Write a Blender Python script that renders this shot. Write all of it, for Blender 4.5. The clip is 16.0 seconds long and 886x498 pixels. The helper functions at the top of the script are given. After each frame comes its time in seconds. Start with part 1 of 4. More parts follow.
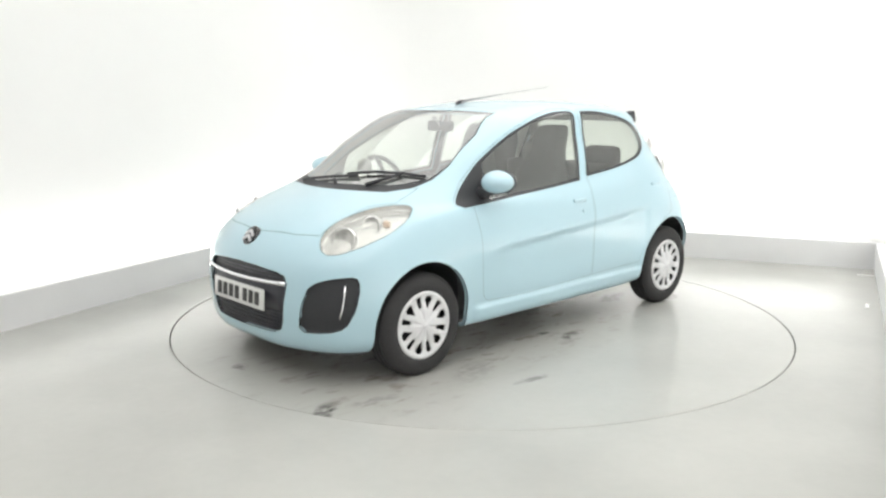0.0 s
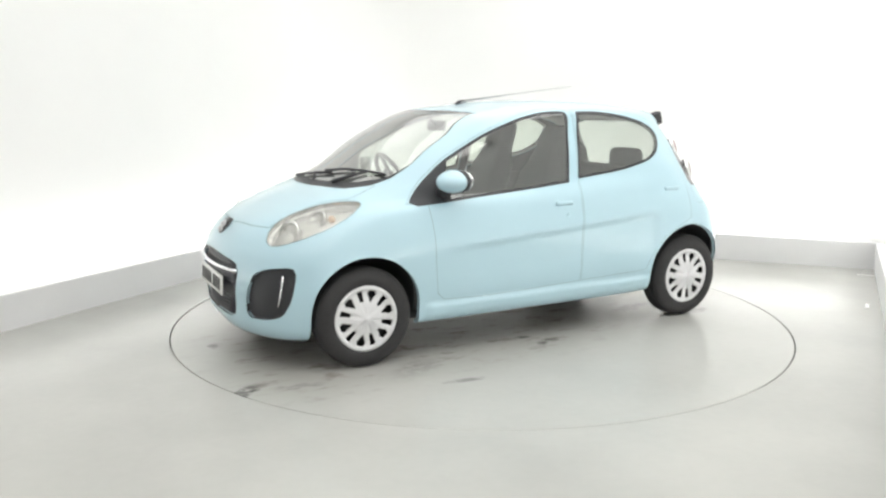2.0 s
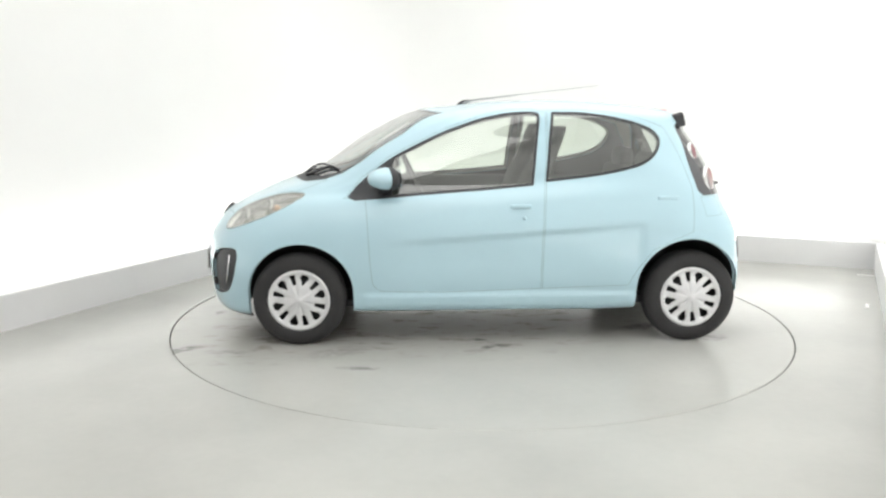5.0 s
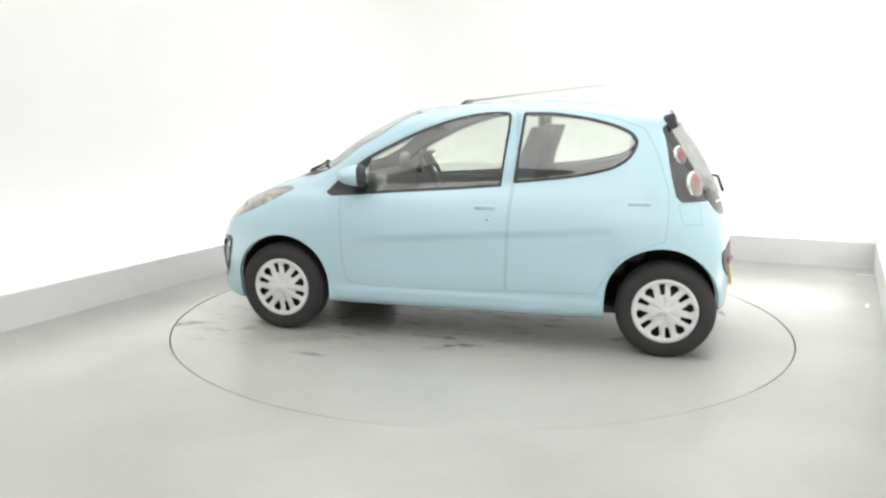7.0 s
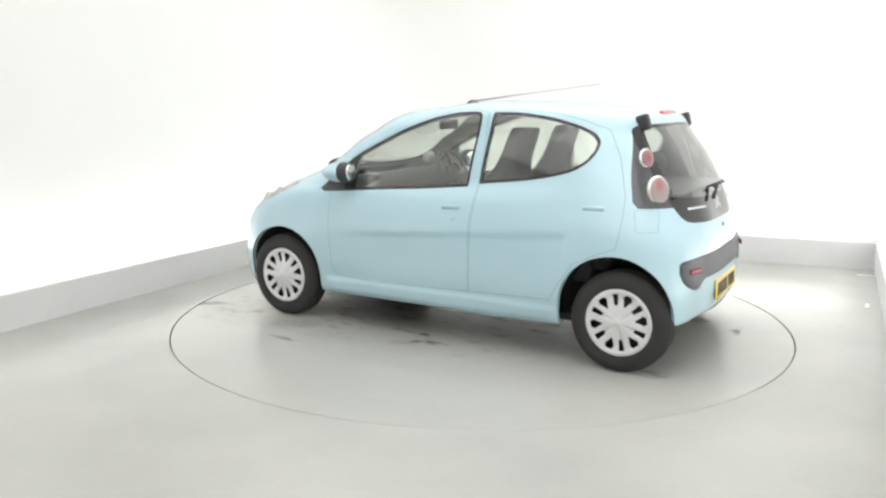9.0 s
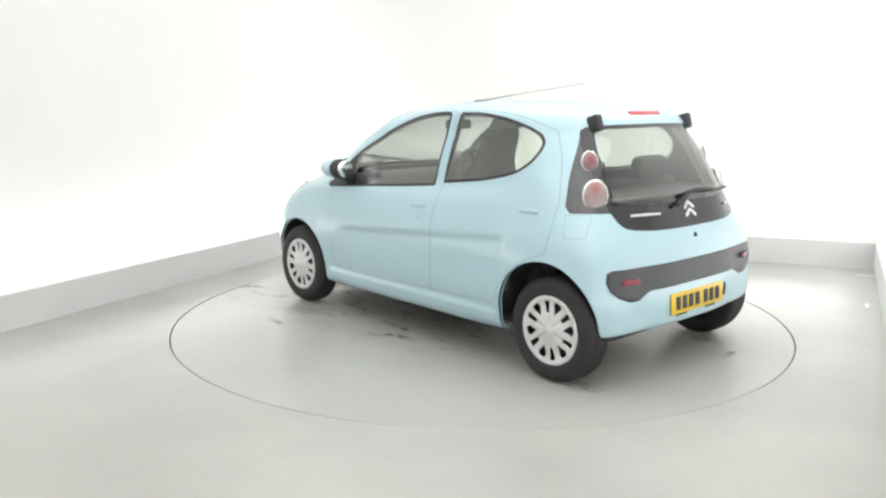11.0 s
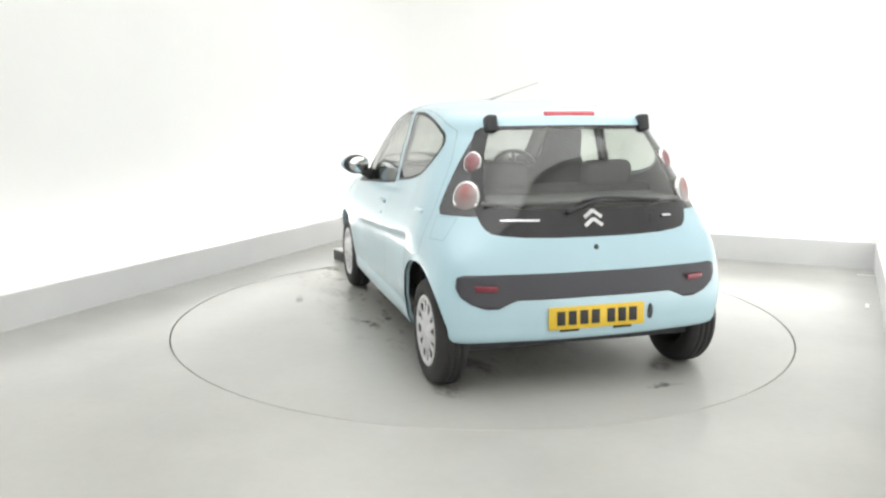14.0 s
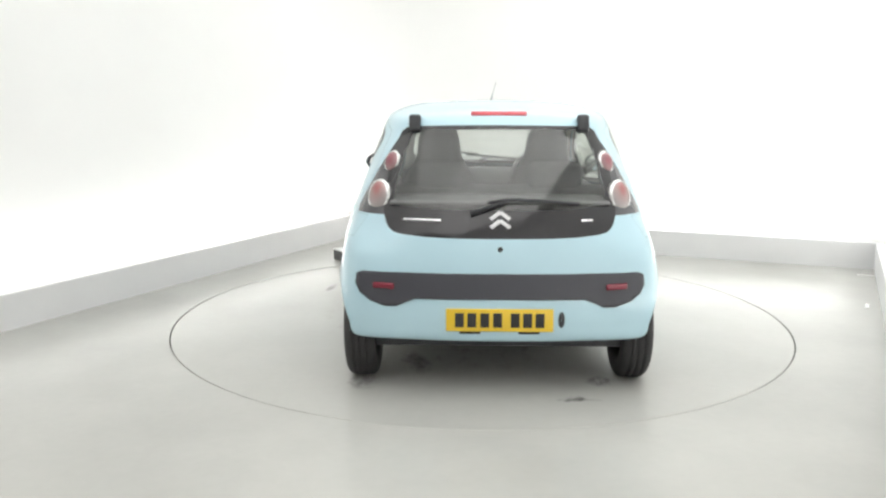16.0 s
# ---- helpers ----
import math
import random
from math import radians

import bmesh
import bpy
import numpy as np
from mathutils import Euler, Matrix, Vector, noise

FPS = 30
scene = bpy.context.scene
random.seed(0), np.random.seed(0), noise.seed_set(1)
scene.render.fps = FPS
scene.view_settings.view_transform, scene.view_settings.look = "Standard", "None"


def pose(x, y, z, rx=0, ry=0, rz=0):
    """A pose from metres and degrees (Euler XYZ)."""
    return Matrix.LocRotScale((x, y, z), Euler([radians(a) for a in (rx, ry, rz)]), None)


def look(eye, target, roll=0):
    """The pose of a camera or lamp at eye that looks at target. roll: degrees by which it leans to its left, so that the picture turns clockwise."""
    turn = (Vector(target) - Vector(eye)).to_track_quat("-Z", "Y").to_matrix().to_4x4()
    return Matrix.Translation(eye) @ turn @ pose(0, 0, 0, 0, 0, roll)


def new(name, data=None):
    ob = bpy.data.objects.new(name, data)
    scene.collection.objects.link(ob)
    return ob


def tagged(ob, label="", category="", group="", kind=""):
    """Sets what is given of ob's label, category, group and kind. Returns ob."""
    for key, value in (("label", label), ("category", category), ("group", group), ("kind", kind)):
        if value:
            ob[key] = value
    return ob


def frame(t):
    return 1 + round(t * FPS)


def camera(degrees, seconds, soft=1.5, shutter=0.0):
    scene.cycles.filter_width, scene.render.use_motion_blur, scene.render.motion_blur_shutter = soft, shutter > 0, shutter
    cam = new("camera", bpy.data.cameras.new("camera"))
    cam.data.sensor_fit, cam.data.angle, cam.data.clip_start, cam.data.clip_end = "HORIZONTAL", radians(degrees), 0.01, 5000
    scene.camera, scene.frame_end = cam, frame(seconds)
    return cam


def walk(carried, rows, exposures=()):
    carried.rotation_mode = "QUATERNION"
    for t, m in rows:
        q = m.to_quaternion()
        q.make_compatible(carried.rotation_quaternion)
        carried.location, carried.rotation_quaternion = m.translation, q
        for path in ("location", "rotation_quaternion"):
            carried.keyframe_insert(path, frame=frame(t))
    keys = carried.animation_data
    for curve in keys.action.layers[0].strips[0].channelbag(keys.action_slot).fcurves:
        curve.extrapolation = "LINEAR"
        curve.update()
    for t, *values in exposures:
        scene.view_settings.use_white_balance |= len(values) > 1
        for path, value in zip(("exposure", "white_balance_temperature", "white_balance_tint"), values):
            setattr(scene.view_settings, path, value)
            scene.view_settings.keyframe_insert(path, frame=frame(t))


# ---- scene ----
# A car turns on a turntable in a white photo booth; the camera stands still.
cam = camera(57.54, 16.0, soft=2.4)
EYE = (0.0, -5.148, 1.4374)
stand = look(EYE, (-0.2424, -0.2351, 0.5402), 0.06)
walk(cam, [(0.0, stand), (16.0, stand)])
scene.view_settings.exposure = 0.0

# ---- world and lamps ----
world = bpy.data.worlds.new("world")
scene.world = world
world.use_nodes = True
world.node_tree.nodes["Background"].inputs["Color"].default_value = (0.8, 0.85, 0.9, 1)
world.node_tree.nodes["Background"].inputs["Strength"].default_value = 0.05

A = Vector((0.947, -0.321, 0))        # along the back wall
B = Vector((-0.393, -0.9195, 0))       # from the back wall past the camera
CORNER = Vector((-1.355, 3.547, 0))
WIDTH, DEPTH, HEIGHT = 5.04, 9.8, 3.3
TURN = math.degrees(math.atan2(B.y, B.x))
def spot(a, b, z):
    """A place in the booth: a along the back wall, b away from it."""
    return CORNER + A * a + B * b + Vector((0, 0, z))


def ceiling_lamp(a, b, wide, long, power, tone=(1.0, 0.99, 0.975)):
    data = bpy.data.lights.new("ceiling_lamp", "AREA")
    data.shape, data.size, data.size_y, data.energy, data.color = "RECTANGLE", long, wide, power, tone
    ob = new("ceiling_lamp", data)
    ob.matrix_world = Matrix.Translation(spot(a, b, HEIGHT - 0.06)) @ Matrix.Rotation(radians(TURN), 4, "Z")


def wash_lamp(a, b, long, across, power):
    """A strip behind the plinth that shines up along the white wall."""
    data = bpy.data.lights.new("wash_lamp", "AREA")
    data.shape, data.size, data.size_y, data.energy, data.color = "RECTANGLE", long, 0.10, power, (1.0, 0.99, 0.975)
    ob = new("wash_lamp", data)
    along = (B if across else A).normalized()
    out = Vector((-along.y, along.x, 0))
    if out.dot(spot(a, b, 0) - spot(WIDTH / 2, DEPTH / 2, 0)) < 0:
        out = -out
    shine = (Vector((0, 0, 1)) + 0.35 * out).normalized()
    x = (along - shine * along.dot(shine)).normalized()
    ob.matrix_world = Matrix.Translation(spot(a, b, 0.243)) @ Matrix((x, (-shine).cross(x), -shine)).transposed().to_4x4()


LEDGE = 0.22
wash_lamp(-LEDGE * 0.45, 1.4, 2.4, True, 18)
wash_lamp(-LEDGE * 0.45, 5.0, 4.8, True, 22)
wash_lamp(WIDTH + LEDGE * 0.45, 4.2, 8.0, True, 52)
wash_lamp(WIDTH / 2, -LEDGE * 0.45, WIDTH - 0.5, False, 40)
for a, power in ((0.85, 24), (2.5, 54), (4.15, 78)):
    ceiling_lamp(a, DEPTH / 2 - 0.1, 1.64, 9.2, power)


# ---- materials ----
def material(name, color, rough=0.5, metal=0.0, coat=0.0, grain=0.05, scale=30.0, bump=0.0, stain=0.0, stain_scale=2.0, spec=0.5):
    """A surface with grain at a fine scale and stains at a coarse one."""
    m = bpy.data.materials.new(name)
    m.use_nodes = True
    nodes, links = m.node_tree.nodes, m.node_tree.links
    b = nodes["Principled BSDF"]
    b.inputs["Roughness"].default_value, b.inputs["Metallic"].default_value = rough, metal
    b.inputs["Coat Weight"].default_value, b.inputs["Coat Roughness"].default_value = coat, 0.06
    b.inputs["Specular IOR Level"].default_value = spec
    at = nodes.new("ShaderNodeTexCoord")
    fine = nodes.new("ShaderNodeTexNoise")
    fine.inputs["Scale"].default_value, fine.inputs["Detail"].default_value = scale, 4
    coarse = nodes.new("ShaderNodeTexNoise")
    coarse.inputs["Scale"].default_value, coarse.inputs["Detail"].default_value = stain_scale, 5
    links.new(at.outputs["Object"], fine.inputs["Vector"])
    links.new(at.outputs["Object"], coarse.inputs["Vector"])
    ramp = nodes.new("ShaderNodeMapRange")
    ramp.inputs["To Min"].default_value, ramp.inputs["To Max"].default_value = 1 - grain, 1 + grain
    links.new(fine.outputs["Fac"], ramp.inputs["Value"])
    wear = nodes.new("ShaderNodeMapRange")
    wear.inputs["From Min"].default_value, wear.inputs["From Max"].default_value = 0.35, 0.7
    wear.inputs["To Min"].default_value, wear.inputs["To Max"].default_value = 1.0, 1 - stain
    links.new(coarse.outputs["Fac"], wear.inputs["Value"])
    both = nodes.new("ShaderNodeMath")
    both.operation = "MULTIPLY"
    links.new(ramp.outputs[0], both.inputs[0])
    links.new(wear.outputs[0], both.inputs[1])
    tint = nodes.new("ShaderNodeVectorMath")
    tint.operation = "SCALE"
    tint.inputs[0].default_value = color
    links.new(both.outputs[0], tint.inputs["Scale"])
    links.new(tint.outputs[0], b.inputs["Base Color"])
    if bump:
        bp = nodes.new("ShaderNodeBump")
        bp.inputs["Strength"].default_value, bp.inputs["Distance"].default_value = bump, 0.002
        links.new(fine.outputs["Fac"], bp.inputs["Height"])
        links.new(bp.outputs[0], b.inputs["Normal"])
    return m


def pane(name, color, gloss=0.03, least=0.07, rise_power=4.0):
    """Thin glass: clear tint with a mirror that grows at grazing angles."""
    m = bpy.data.materials.new(name)
    m.use_nodes = True
    nodes, links = m.node_tree.nodes, m.node_tree.links
    nodes.remove(nodes["Principled BSDF"])
    clear, shine, mix, fres = (nodes.new(k) for k in ("ShaderNodeBsdfTransparent", "ShaderNodeBsdfGlossy", "ShaderNodeMixShader", "ShaderNodeLayerWeight"))
    clear.inputs["Color"].default_value = (*color, 1)
    shine.inputs["Roughness"].default_value = gloss
    fres.inputs["Blend"].default_value = 0.5
    power, rise = nodes.new("ShaderNodeMath"), nodes.new("ShaderNodeMapRange")
    power.operation = "POWER"
    power.inputs[1].default_value = rise_power
    rise.inputs["To Min"].default_value, rise.inputs["To Max"].default_value = least, 0.95
    links.new(fres.outputs["Facing"], power.inputs[0])
    links.new(power.outputs[0], rise.inputs["Value"])
    links.new(rise.outputs[0], mix.inputs["Fac"])
    links.new(clear.outputs[0], mix.inputs[1])
    links.new(shine.outputs[0], mix.inputs[2])
    links.new(mix.outputs[0], nodes["Material Output"].inputs["Surface"])
    return m


WALL = material("white_wall_paint", (0.90, 0.90, 0.885), 0.7, grain=0.015, stain=0.03, stain_scale=0.6, bump=0.05, scale=120)
PLINTH = material("grey_white_plinth_paint", (0.77, 0.77, 0.77), 0.45, grain=0.02, stain=0.08, stain_scale=1.4, bump=0.05, scale=60)
FLOOR = material("glossy_pale_floor_paint", (0.495, 0.497, 0.468), 0.25, spec=0.18, grain=0.03, stain=0.16, stain_scale=0.9, bump=0.03, scale=20)
PIT = material("dark_gap", (0.03, 0.03, 0.03), 0.8)
PAINT = material("pale_blue_car_paint", (0.46, 0.655, 0.735), 0.35, coat=0.8, grain=0.01, scale=200, stain=0.02, stain_scale=3)
SEAM = material("panel_gap", (0.20, 0.31, 0.34), 0.8)
TRIM = material("black_plastic", (0.034, 0.035, 0.039), 0.5, grain=0.15, scale=300, bump=0.15)
GREYTRIM = material("dark_grey_bumper_plastic", (0.055, 0.055, 0.066), 0.42, grain=0.12, scale=300, bump=0.15)
GLOSSBLACK = material("gloss_black_panel", (0.024, 0.023, 0.026), 0.12, coat=0.3, spec=0.5, grain=0.05, stain=0.2)
RUBBER = material("tyre_rubber", (0.032, 0.031, 0.032), 0.75, grain=0.2, scale=80, bump=0.3, stain=0.2, stain_scale=6)
SILVER = material("silver_wheel_cover", (0.74, 0.74, 0.75), 0.4, metal=0.15, grain=0.04, stain=0.12, stain_scale=14)
CHROME = material("chrome", (0.80, 0.80, 0.82), 0.12, metal=1.0, grain=0.02)
CLOTH = material("dark_seat_cloth", (0.085, 0.085, 0.09), 0.95, grain=0.35, scale=150, bump=0.4, stain=0.15)
CABIN = material("dark_cabin_plastic", (0.17, 0.17, 0.172), 0.7, grain=0.15, scale=120, bump=0.2)
LINING = material("pale_grey_headlining", (0.62, 0.62, 0.60), 0.9, grain=0.08, scale=150)
LENS = pane("clear_lamp_lens", (0.86, 0.86, 0.84))
GLASS = pane("side_window_glass", (0.86, 0.91, 0.85), 0.05, 0.19)
SCREEN = pane("windscreen_glass", (0.90, 0.93, 0.90), 0.05, 0.27, 2.4)
REARGLASS = pane("rear_window_glass", (0.80, 0.83, 0.80), 0.05, 0.10, 2.6)
RED = material("red_lamp_lens", (0.58, 0.07, 0.09), 0.2, coat=0.5, grain=0.1, scale=200)
AMBER = material("amber_bulb", (0.80, 0.62, 0.48), 0.2, coat=0.5)
LAMPGREY = material("smoked_grey_lamp_panel", (0.075, 0.075, 0.082), 0.2, coat=0.5, grain=0.1, scale=60, stain=0.2, stain_scale=12)
MAROON = material("dark_red_reflector", (0.22, 0.025, 0.045), 0.25, coat=0.3, grain=0.15, scale=300)
WHIP = material("grey_aerial_rod", (0.3, 0.3, 0.3), 0.5)
YELLOW = material("yellow_number_plate", (0.80, 0.54, 0.03), 0.35, coat=0.3, grain=0.03, stain=0.05)
WHITEPLATE = material("white_number_plate", (0.70, 0.70, 0.68), 0.35, coat=0.3, grain=0.03, stain=0.08)
INK = material("black_ink", (0.02, 0.02, 0.02), 0.5)
REFLECTOR = material("lamp_reflector", (0.74, 0.74, 0.73), 0.2, metal=0.75, grain=0.05, scale=60)
MIRROR = material("mirror_glass", (0.85, 0.87, 0.88), 0.02, metal=1.0, grain=0.0)
# For the unseen south wall; its grey is set to dim reflections in the car.
GREYWALL = material("plain_grey_wall", (0.45, 0.45, 0.45), 0.7, grain=0.03, stain=0.1, stain_scale=0.8)
CONCRETE = material("weathered_dark_block", (0.11, 0.11, 0.11), 0.9, grain=0.4, scale=40, bump=0.5, stain=0.4, stain_scale=15)


def lamp_lens(name, core, middle, rim, high):
    """A ribbed lamp lens whose tint runs from a red bulb cover out to the clear rim."""
    m = material(name, middle, 0.12, coat=0.6, grain=0.1, scale=90)
    nodes, links = m.node_tree.nodes, m.node_tree.links
    at, far, ramp = nodes.new("ShaderNodeTexCoord"), nodes.new("ShaderNodeVectorMath"), nodes.new("ShaderNodeValToRGB")
    far.operation = "DISTANCE"
    far.inputs[1].default_value = (0.5, 0.5, high)
    links.new(at.outputs["Generated"], far.inputs[0])
    links.new(far.outputs["Value"], ramp.inputs["Fac"])
    ramp.color_ramp.elements[0].position, ramp.color_ramp.elements[0].color = 0.10, (*core, 1)
    ramp.color_ramp.elements[1].position, ramp.color_ramp.elements[1].color = 0.62, (*rim, 1)
    ramp.color_ramp.elements.new(0.34).color = (*middle, 1)
    rings, wave = nodes.new("ShaderNodeTexWave"), nodes.new("ShaderNodeBump")
    rings.inputs["Scale"].default_value = 60
    links.new(at.outputs["Object"], rings.inputs["Vector"])
    wave.inputs["Strength"].default_value, wave.inputs["Distance"].default_value = 0.25, 0.001
    links.new(rings.outputs["Fac"], wave.inputs["Height"])
    b = nodes["Principled BSDF"]
    links.new(wave.outputs[0], b.inputs["Normal"])
    links.new(ramp.outputs[0], b.inputs["Base Color"])
    return m


STOPLENS = lamp_lens("red_stop_lamp_lens", (0.24, 0.03, 0.05), (0.28, 0.09, 0.11), (0.32, 0.23, 0.23), 0.5)
BACKLENS = lamp_lens("clear_and_red_lamp_lens", (0.42, 0.09, 0.09), (0.38, 0.25, 0.245), (0.36, 0.32, 0.315), 0.70)


def disc_paint():
    """Floor paint with dirty brown streaks and painted shade where cars stand, and dark rubber scuffs."""
    m = material("scuffed_turntable_paint", (0.485, 0.487, 0.458), 0.25, spec=0.18, grain=0.03, stain=0.10, stain_scale=1.1, bump=0.03, scale=20)
    nodes, links = m.node_tree.nodes, m.node_tree.links
    b = nodes["Principled BSDF"]

    def maths(op, x, y):
        n = nodes.new("ShaderNodeMath")
        n.operation = op
        for i, v in enumerate((x, y)):
            if isinstance(v, (int, float)):
                n.inputs[i].default_value = v
            else:
                links.new(v, n.inputs[i])
        return n.outputs[0]

    def grain(scale, detail, stretch):
        place, n = nodes.new("ShaderNodeMapping"), nodes.new("ShaderNodeTexNoise")
        place.inputs["Scale"].default_value = stretch
        n.inputs["Scale"].default_value, n.inputs["Detail"].default_value, n.inputs["Roughness"].default_value = scale, detail, 0.65
        links.new(at.outputs["Object"], place.inputs["Vector"])
        links.new(place.outputs[0], n.inputs["Vector"])
        return n

    def steps(value, low, high, top):
        n = nodes.new("ShaderNodeMapRange")
        n.inputs["From Min"].default_value, n.inputs["From Max"].default_value, n.inputs["To Max"].default_value = low, high, top
        links.new(value, n.inputs["Value"])
        return n.outputs[0]

    at = nodes.new("ShaderNodeTexCoord")
    wobble = grain(7.0, 5, (1, 1, 1))
    shift = nodes.new("ShaderNodeVectorMath")
    shift.operation = "MULTIPLY_ADD"
    shift.inputs[1].default_value = (0.16, 0.16, 0)
    links.new(wobble.outputs["Color"], shift.inputs[0])
    links.new(at.outputs["Object"], shift.inputs[2])

    def blot(x, y, rx, ry, turn, inner=0.45):
        """1 inside an uneven oval, 0 outside."""
        place, size = nodes.new("ShaderNodeMapping"), nodes.new("ShaderNodeVectorMath")
        place.vector_type = "TEXTURE"
        place.inputs["Location"].default_value = (x + 0.08, y + 0.08, 0)
        place.inputs["Rotation"].default_value = (0, 0, radians(turn))
        place.inputs["Scale"].default_value = (rx, ry, 1)
        size.operation = "LENGTH"
        links.new(shift.outputs[0], place.inputs["Vector"])
        links.new(place.outputs[0], size.inputs[0])
        n = nodes.new("ShaderNodeMapRange")
        n.inputs["From Min"].default_value, n.inputs["From Max"].default_value = 1.0, inner
        links.new(size.outputs["Value"], n.inputs["Value"])
        return n.outputs[0]

    streaks = steps(grain(4.2, 8, (1.0, 2.2, 1.0)).outputs["Fac"], 0.53, 0.68, 1.0)
    # Streaks are dirty paint; the flat share darkens the colour as under-car shadow.
    dirt_shade = maths("MULTIPLY", blot(0.35, 0.05, 1.75, 1.05, 0, 0.5), maths("ADD", 0.24, maths("MULTIPLY", streaks, 0.7)))
    # Same mix at the nose, deepened for the car's contact shadow there.
    front = maths("MULTIPLY", blot(1.40, 0.50, 0.66, 0.72, 20, 0.25), maths("ADD", 0.26, maths("MULTIPLY", streaks, 0.6)))
    dirt_shade = maths("MAXIMUM", dirt_shade, front)
    marks = None
    for x, y, rx, ry, turn, much in ((1.80, 0.75, 0.13, 0.055, 35, 0.85), (1.55, 0.80, 0.18, 0.04, -10, 0.25), (0.75, 1.13, 0.14, 0.03, -8, 0.45), (-0.05, 0.76, 0.11, 0.05, 20, 0.75),
                                      (0.05, 0.62, 0.09, 0.04, 0, 0.7), (1.77, -0.09, 0.08, 0.05, 60, 0.6), (-1.05, 0.36, 0.22, 0.08, 15, 0.5), (0.9, 0.85, 0.25, 0.12, 30, 0.2),
                                      (-1.62, -0.45, 0.10, 0.035, 80, 0.7), (-1.35, -0.62, 0.10, 0.08, 20, 0.5), (-1.40, 0.62, 0.12, 0.09, -20, 0.4)):
        one = maths("MULTIPLY", blot(x, y, rx, ry, turn), much)
        marks = one if marks is None else maths("MAXIMUM", marks, one)
    marks = maths("MULTIPLY", marks, steps(grain(14.0, 6, (1, 1.6, 1)).outputs["Fac"], 0.36, 0.56, 1.0))
    base = b.inputs["Base Color"].links[0].from_socket
    for amount, color in ((dirt_shade, (0.16, 0.138, 0.112, 1)), (marks, (0.05, 0.05, 0.048, 1))):
        mix = nodes.new("ShaderNodeMix")
        mix.data_type = "RGBA"
        links.new(amount, mix.inputs[0])
        links.new(base, mix.inputs[6])
        mix.inputs[7].default_value = color
        base = mix.outputs[2]
    links.new(base, b.inputs["Base Color"])
    return m


DISC_PAINT = disc_paint()

# ---- building helpers ----
def mesh_object(name, bm, mats, parent=None, label="", smooth=True, normals=()):
    me = bpy.data.meshes.new(name)
    bm.normal_update()
    bm.to_mesh(me)
    bm.free()
    for m in mats if isinstance(mats, (list, tuple)) else [mats]:
        me.materials.append(m)
    if smooth:
        me.polygons.foreach_set("use_smooth", [True] * len(me.polygons))
    if normals:
        me.normals_split_custom_set_from_vertices(normals)
    ob = new(name, me)
    ob.parent = parent
    return tagged(ob, label) if label else ob


def part(name, bm, mats, parent, label="", smooth=True):
    return mesh_object(name, bm, mats, parent, label, smooth)


def box(bm, size, at=(0, 0, 0), bevel=0.0, turn=None, segments=2):
    made = bmesh.ops.create_cube(bm, size=1.0)["verts"]
    bmesh.ops.scale(bm, vec=size, verts=made)
    if bevel:
        edges = list({e for v in made for e in v.link_edges})
        made = bmesh.ops.bevel(bm, geom=edges, offset=bevel, segments=segments, affect="EDGES", profile=0.5)["verts"]
    if turn is not None:
        bmesh.ops.transform(bm, matrix=turn, verts=made)
    bmesh.ops.translate(bm, vec=at, verts=made)
    return made


def prism(bm, corners, low, high):
    """An upright prism over plan corners."""
    base = [bm.verts.new((p[0], p[1], low)) for p in corners]
    top = [bm.verts.new((p[0], p[1], high)) for p in corners]
    n = len(base)
    bm.faces.new(top)
    bm.faces.new(base[::-1])
    for i in range(n):
        bm.faces.new((base[i], base[(i + 1) % n], top[(i + 1) % n], top[i]))
    bmesh.ops.recalc_face_normals(bm, faces=bm.faces)


def lathe(bm, profile, axis="Y", steps=64):
    """Turn (radius, along) pairs round the axis."""
    rows = []
    for r, h in profile:
        rows.append([bm.verts.new((r * math.cos(2 * math.pi * i / steps), h, r * math.sin(2 * math.pi * i / steps))) for i in range(steps)])
    for a, b in zip(rows, rows[1:]):
        for i in range(steps):
            bm.faces.new((a[i], a[(i + 1) % steps], b[(i + 1) % steps], b[i]))
    return rows


def tube(bm, points, radius, sides=8):
    """A round bar along points."""
    rows = []
    for i, p in enumerate(points):
        p = Vector(p)
        d = (Vector(points[min(i + 1, len(points) - 1)]) - Vector(points[max(i - 1, 0)])).normalized()
        s = d.orthogonal().normalized() if i == 0 else (rows[-1][1] - d * d.dot(rows[-1][1])).normalized()
        up = d.cross(s)
        r = radius[i] if isinstance(radius, (list, tuple)) else radius
        rows.append(([bm.verts.new(p + r * (s * math.cos(2 * math.pi * k / sides) + up * math.sin(2 * math.pi * k / sides))) for k in range(sides)], s))
    for (a, _), (b, _) in zip(rows, rows[1:]):
        for k in range(sides):
            bm.faces.new((a[k], a[(k + 1) % sides], b[(k + 1) % sides], b[k]))
    bm.faces.new(rows[0][0][::-1])
    bm.faces.new(rows[-1][0])


# ---- the booth ----
DISC, DISC_R = Vector((-0.027, 0.2565, 0)), 2.012


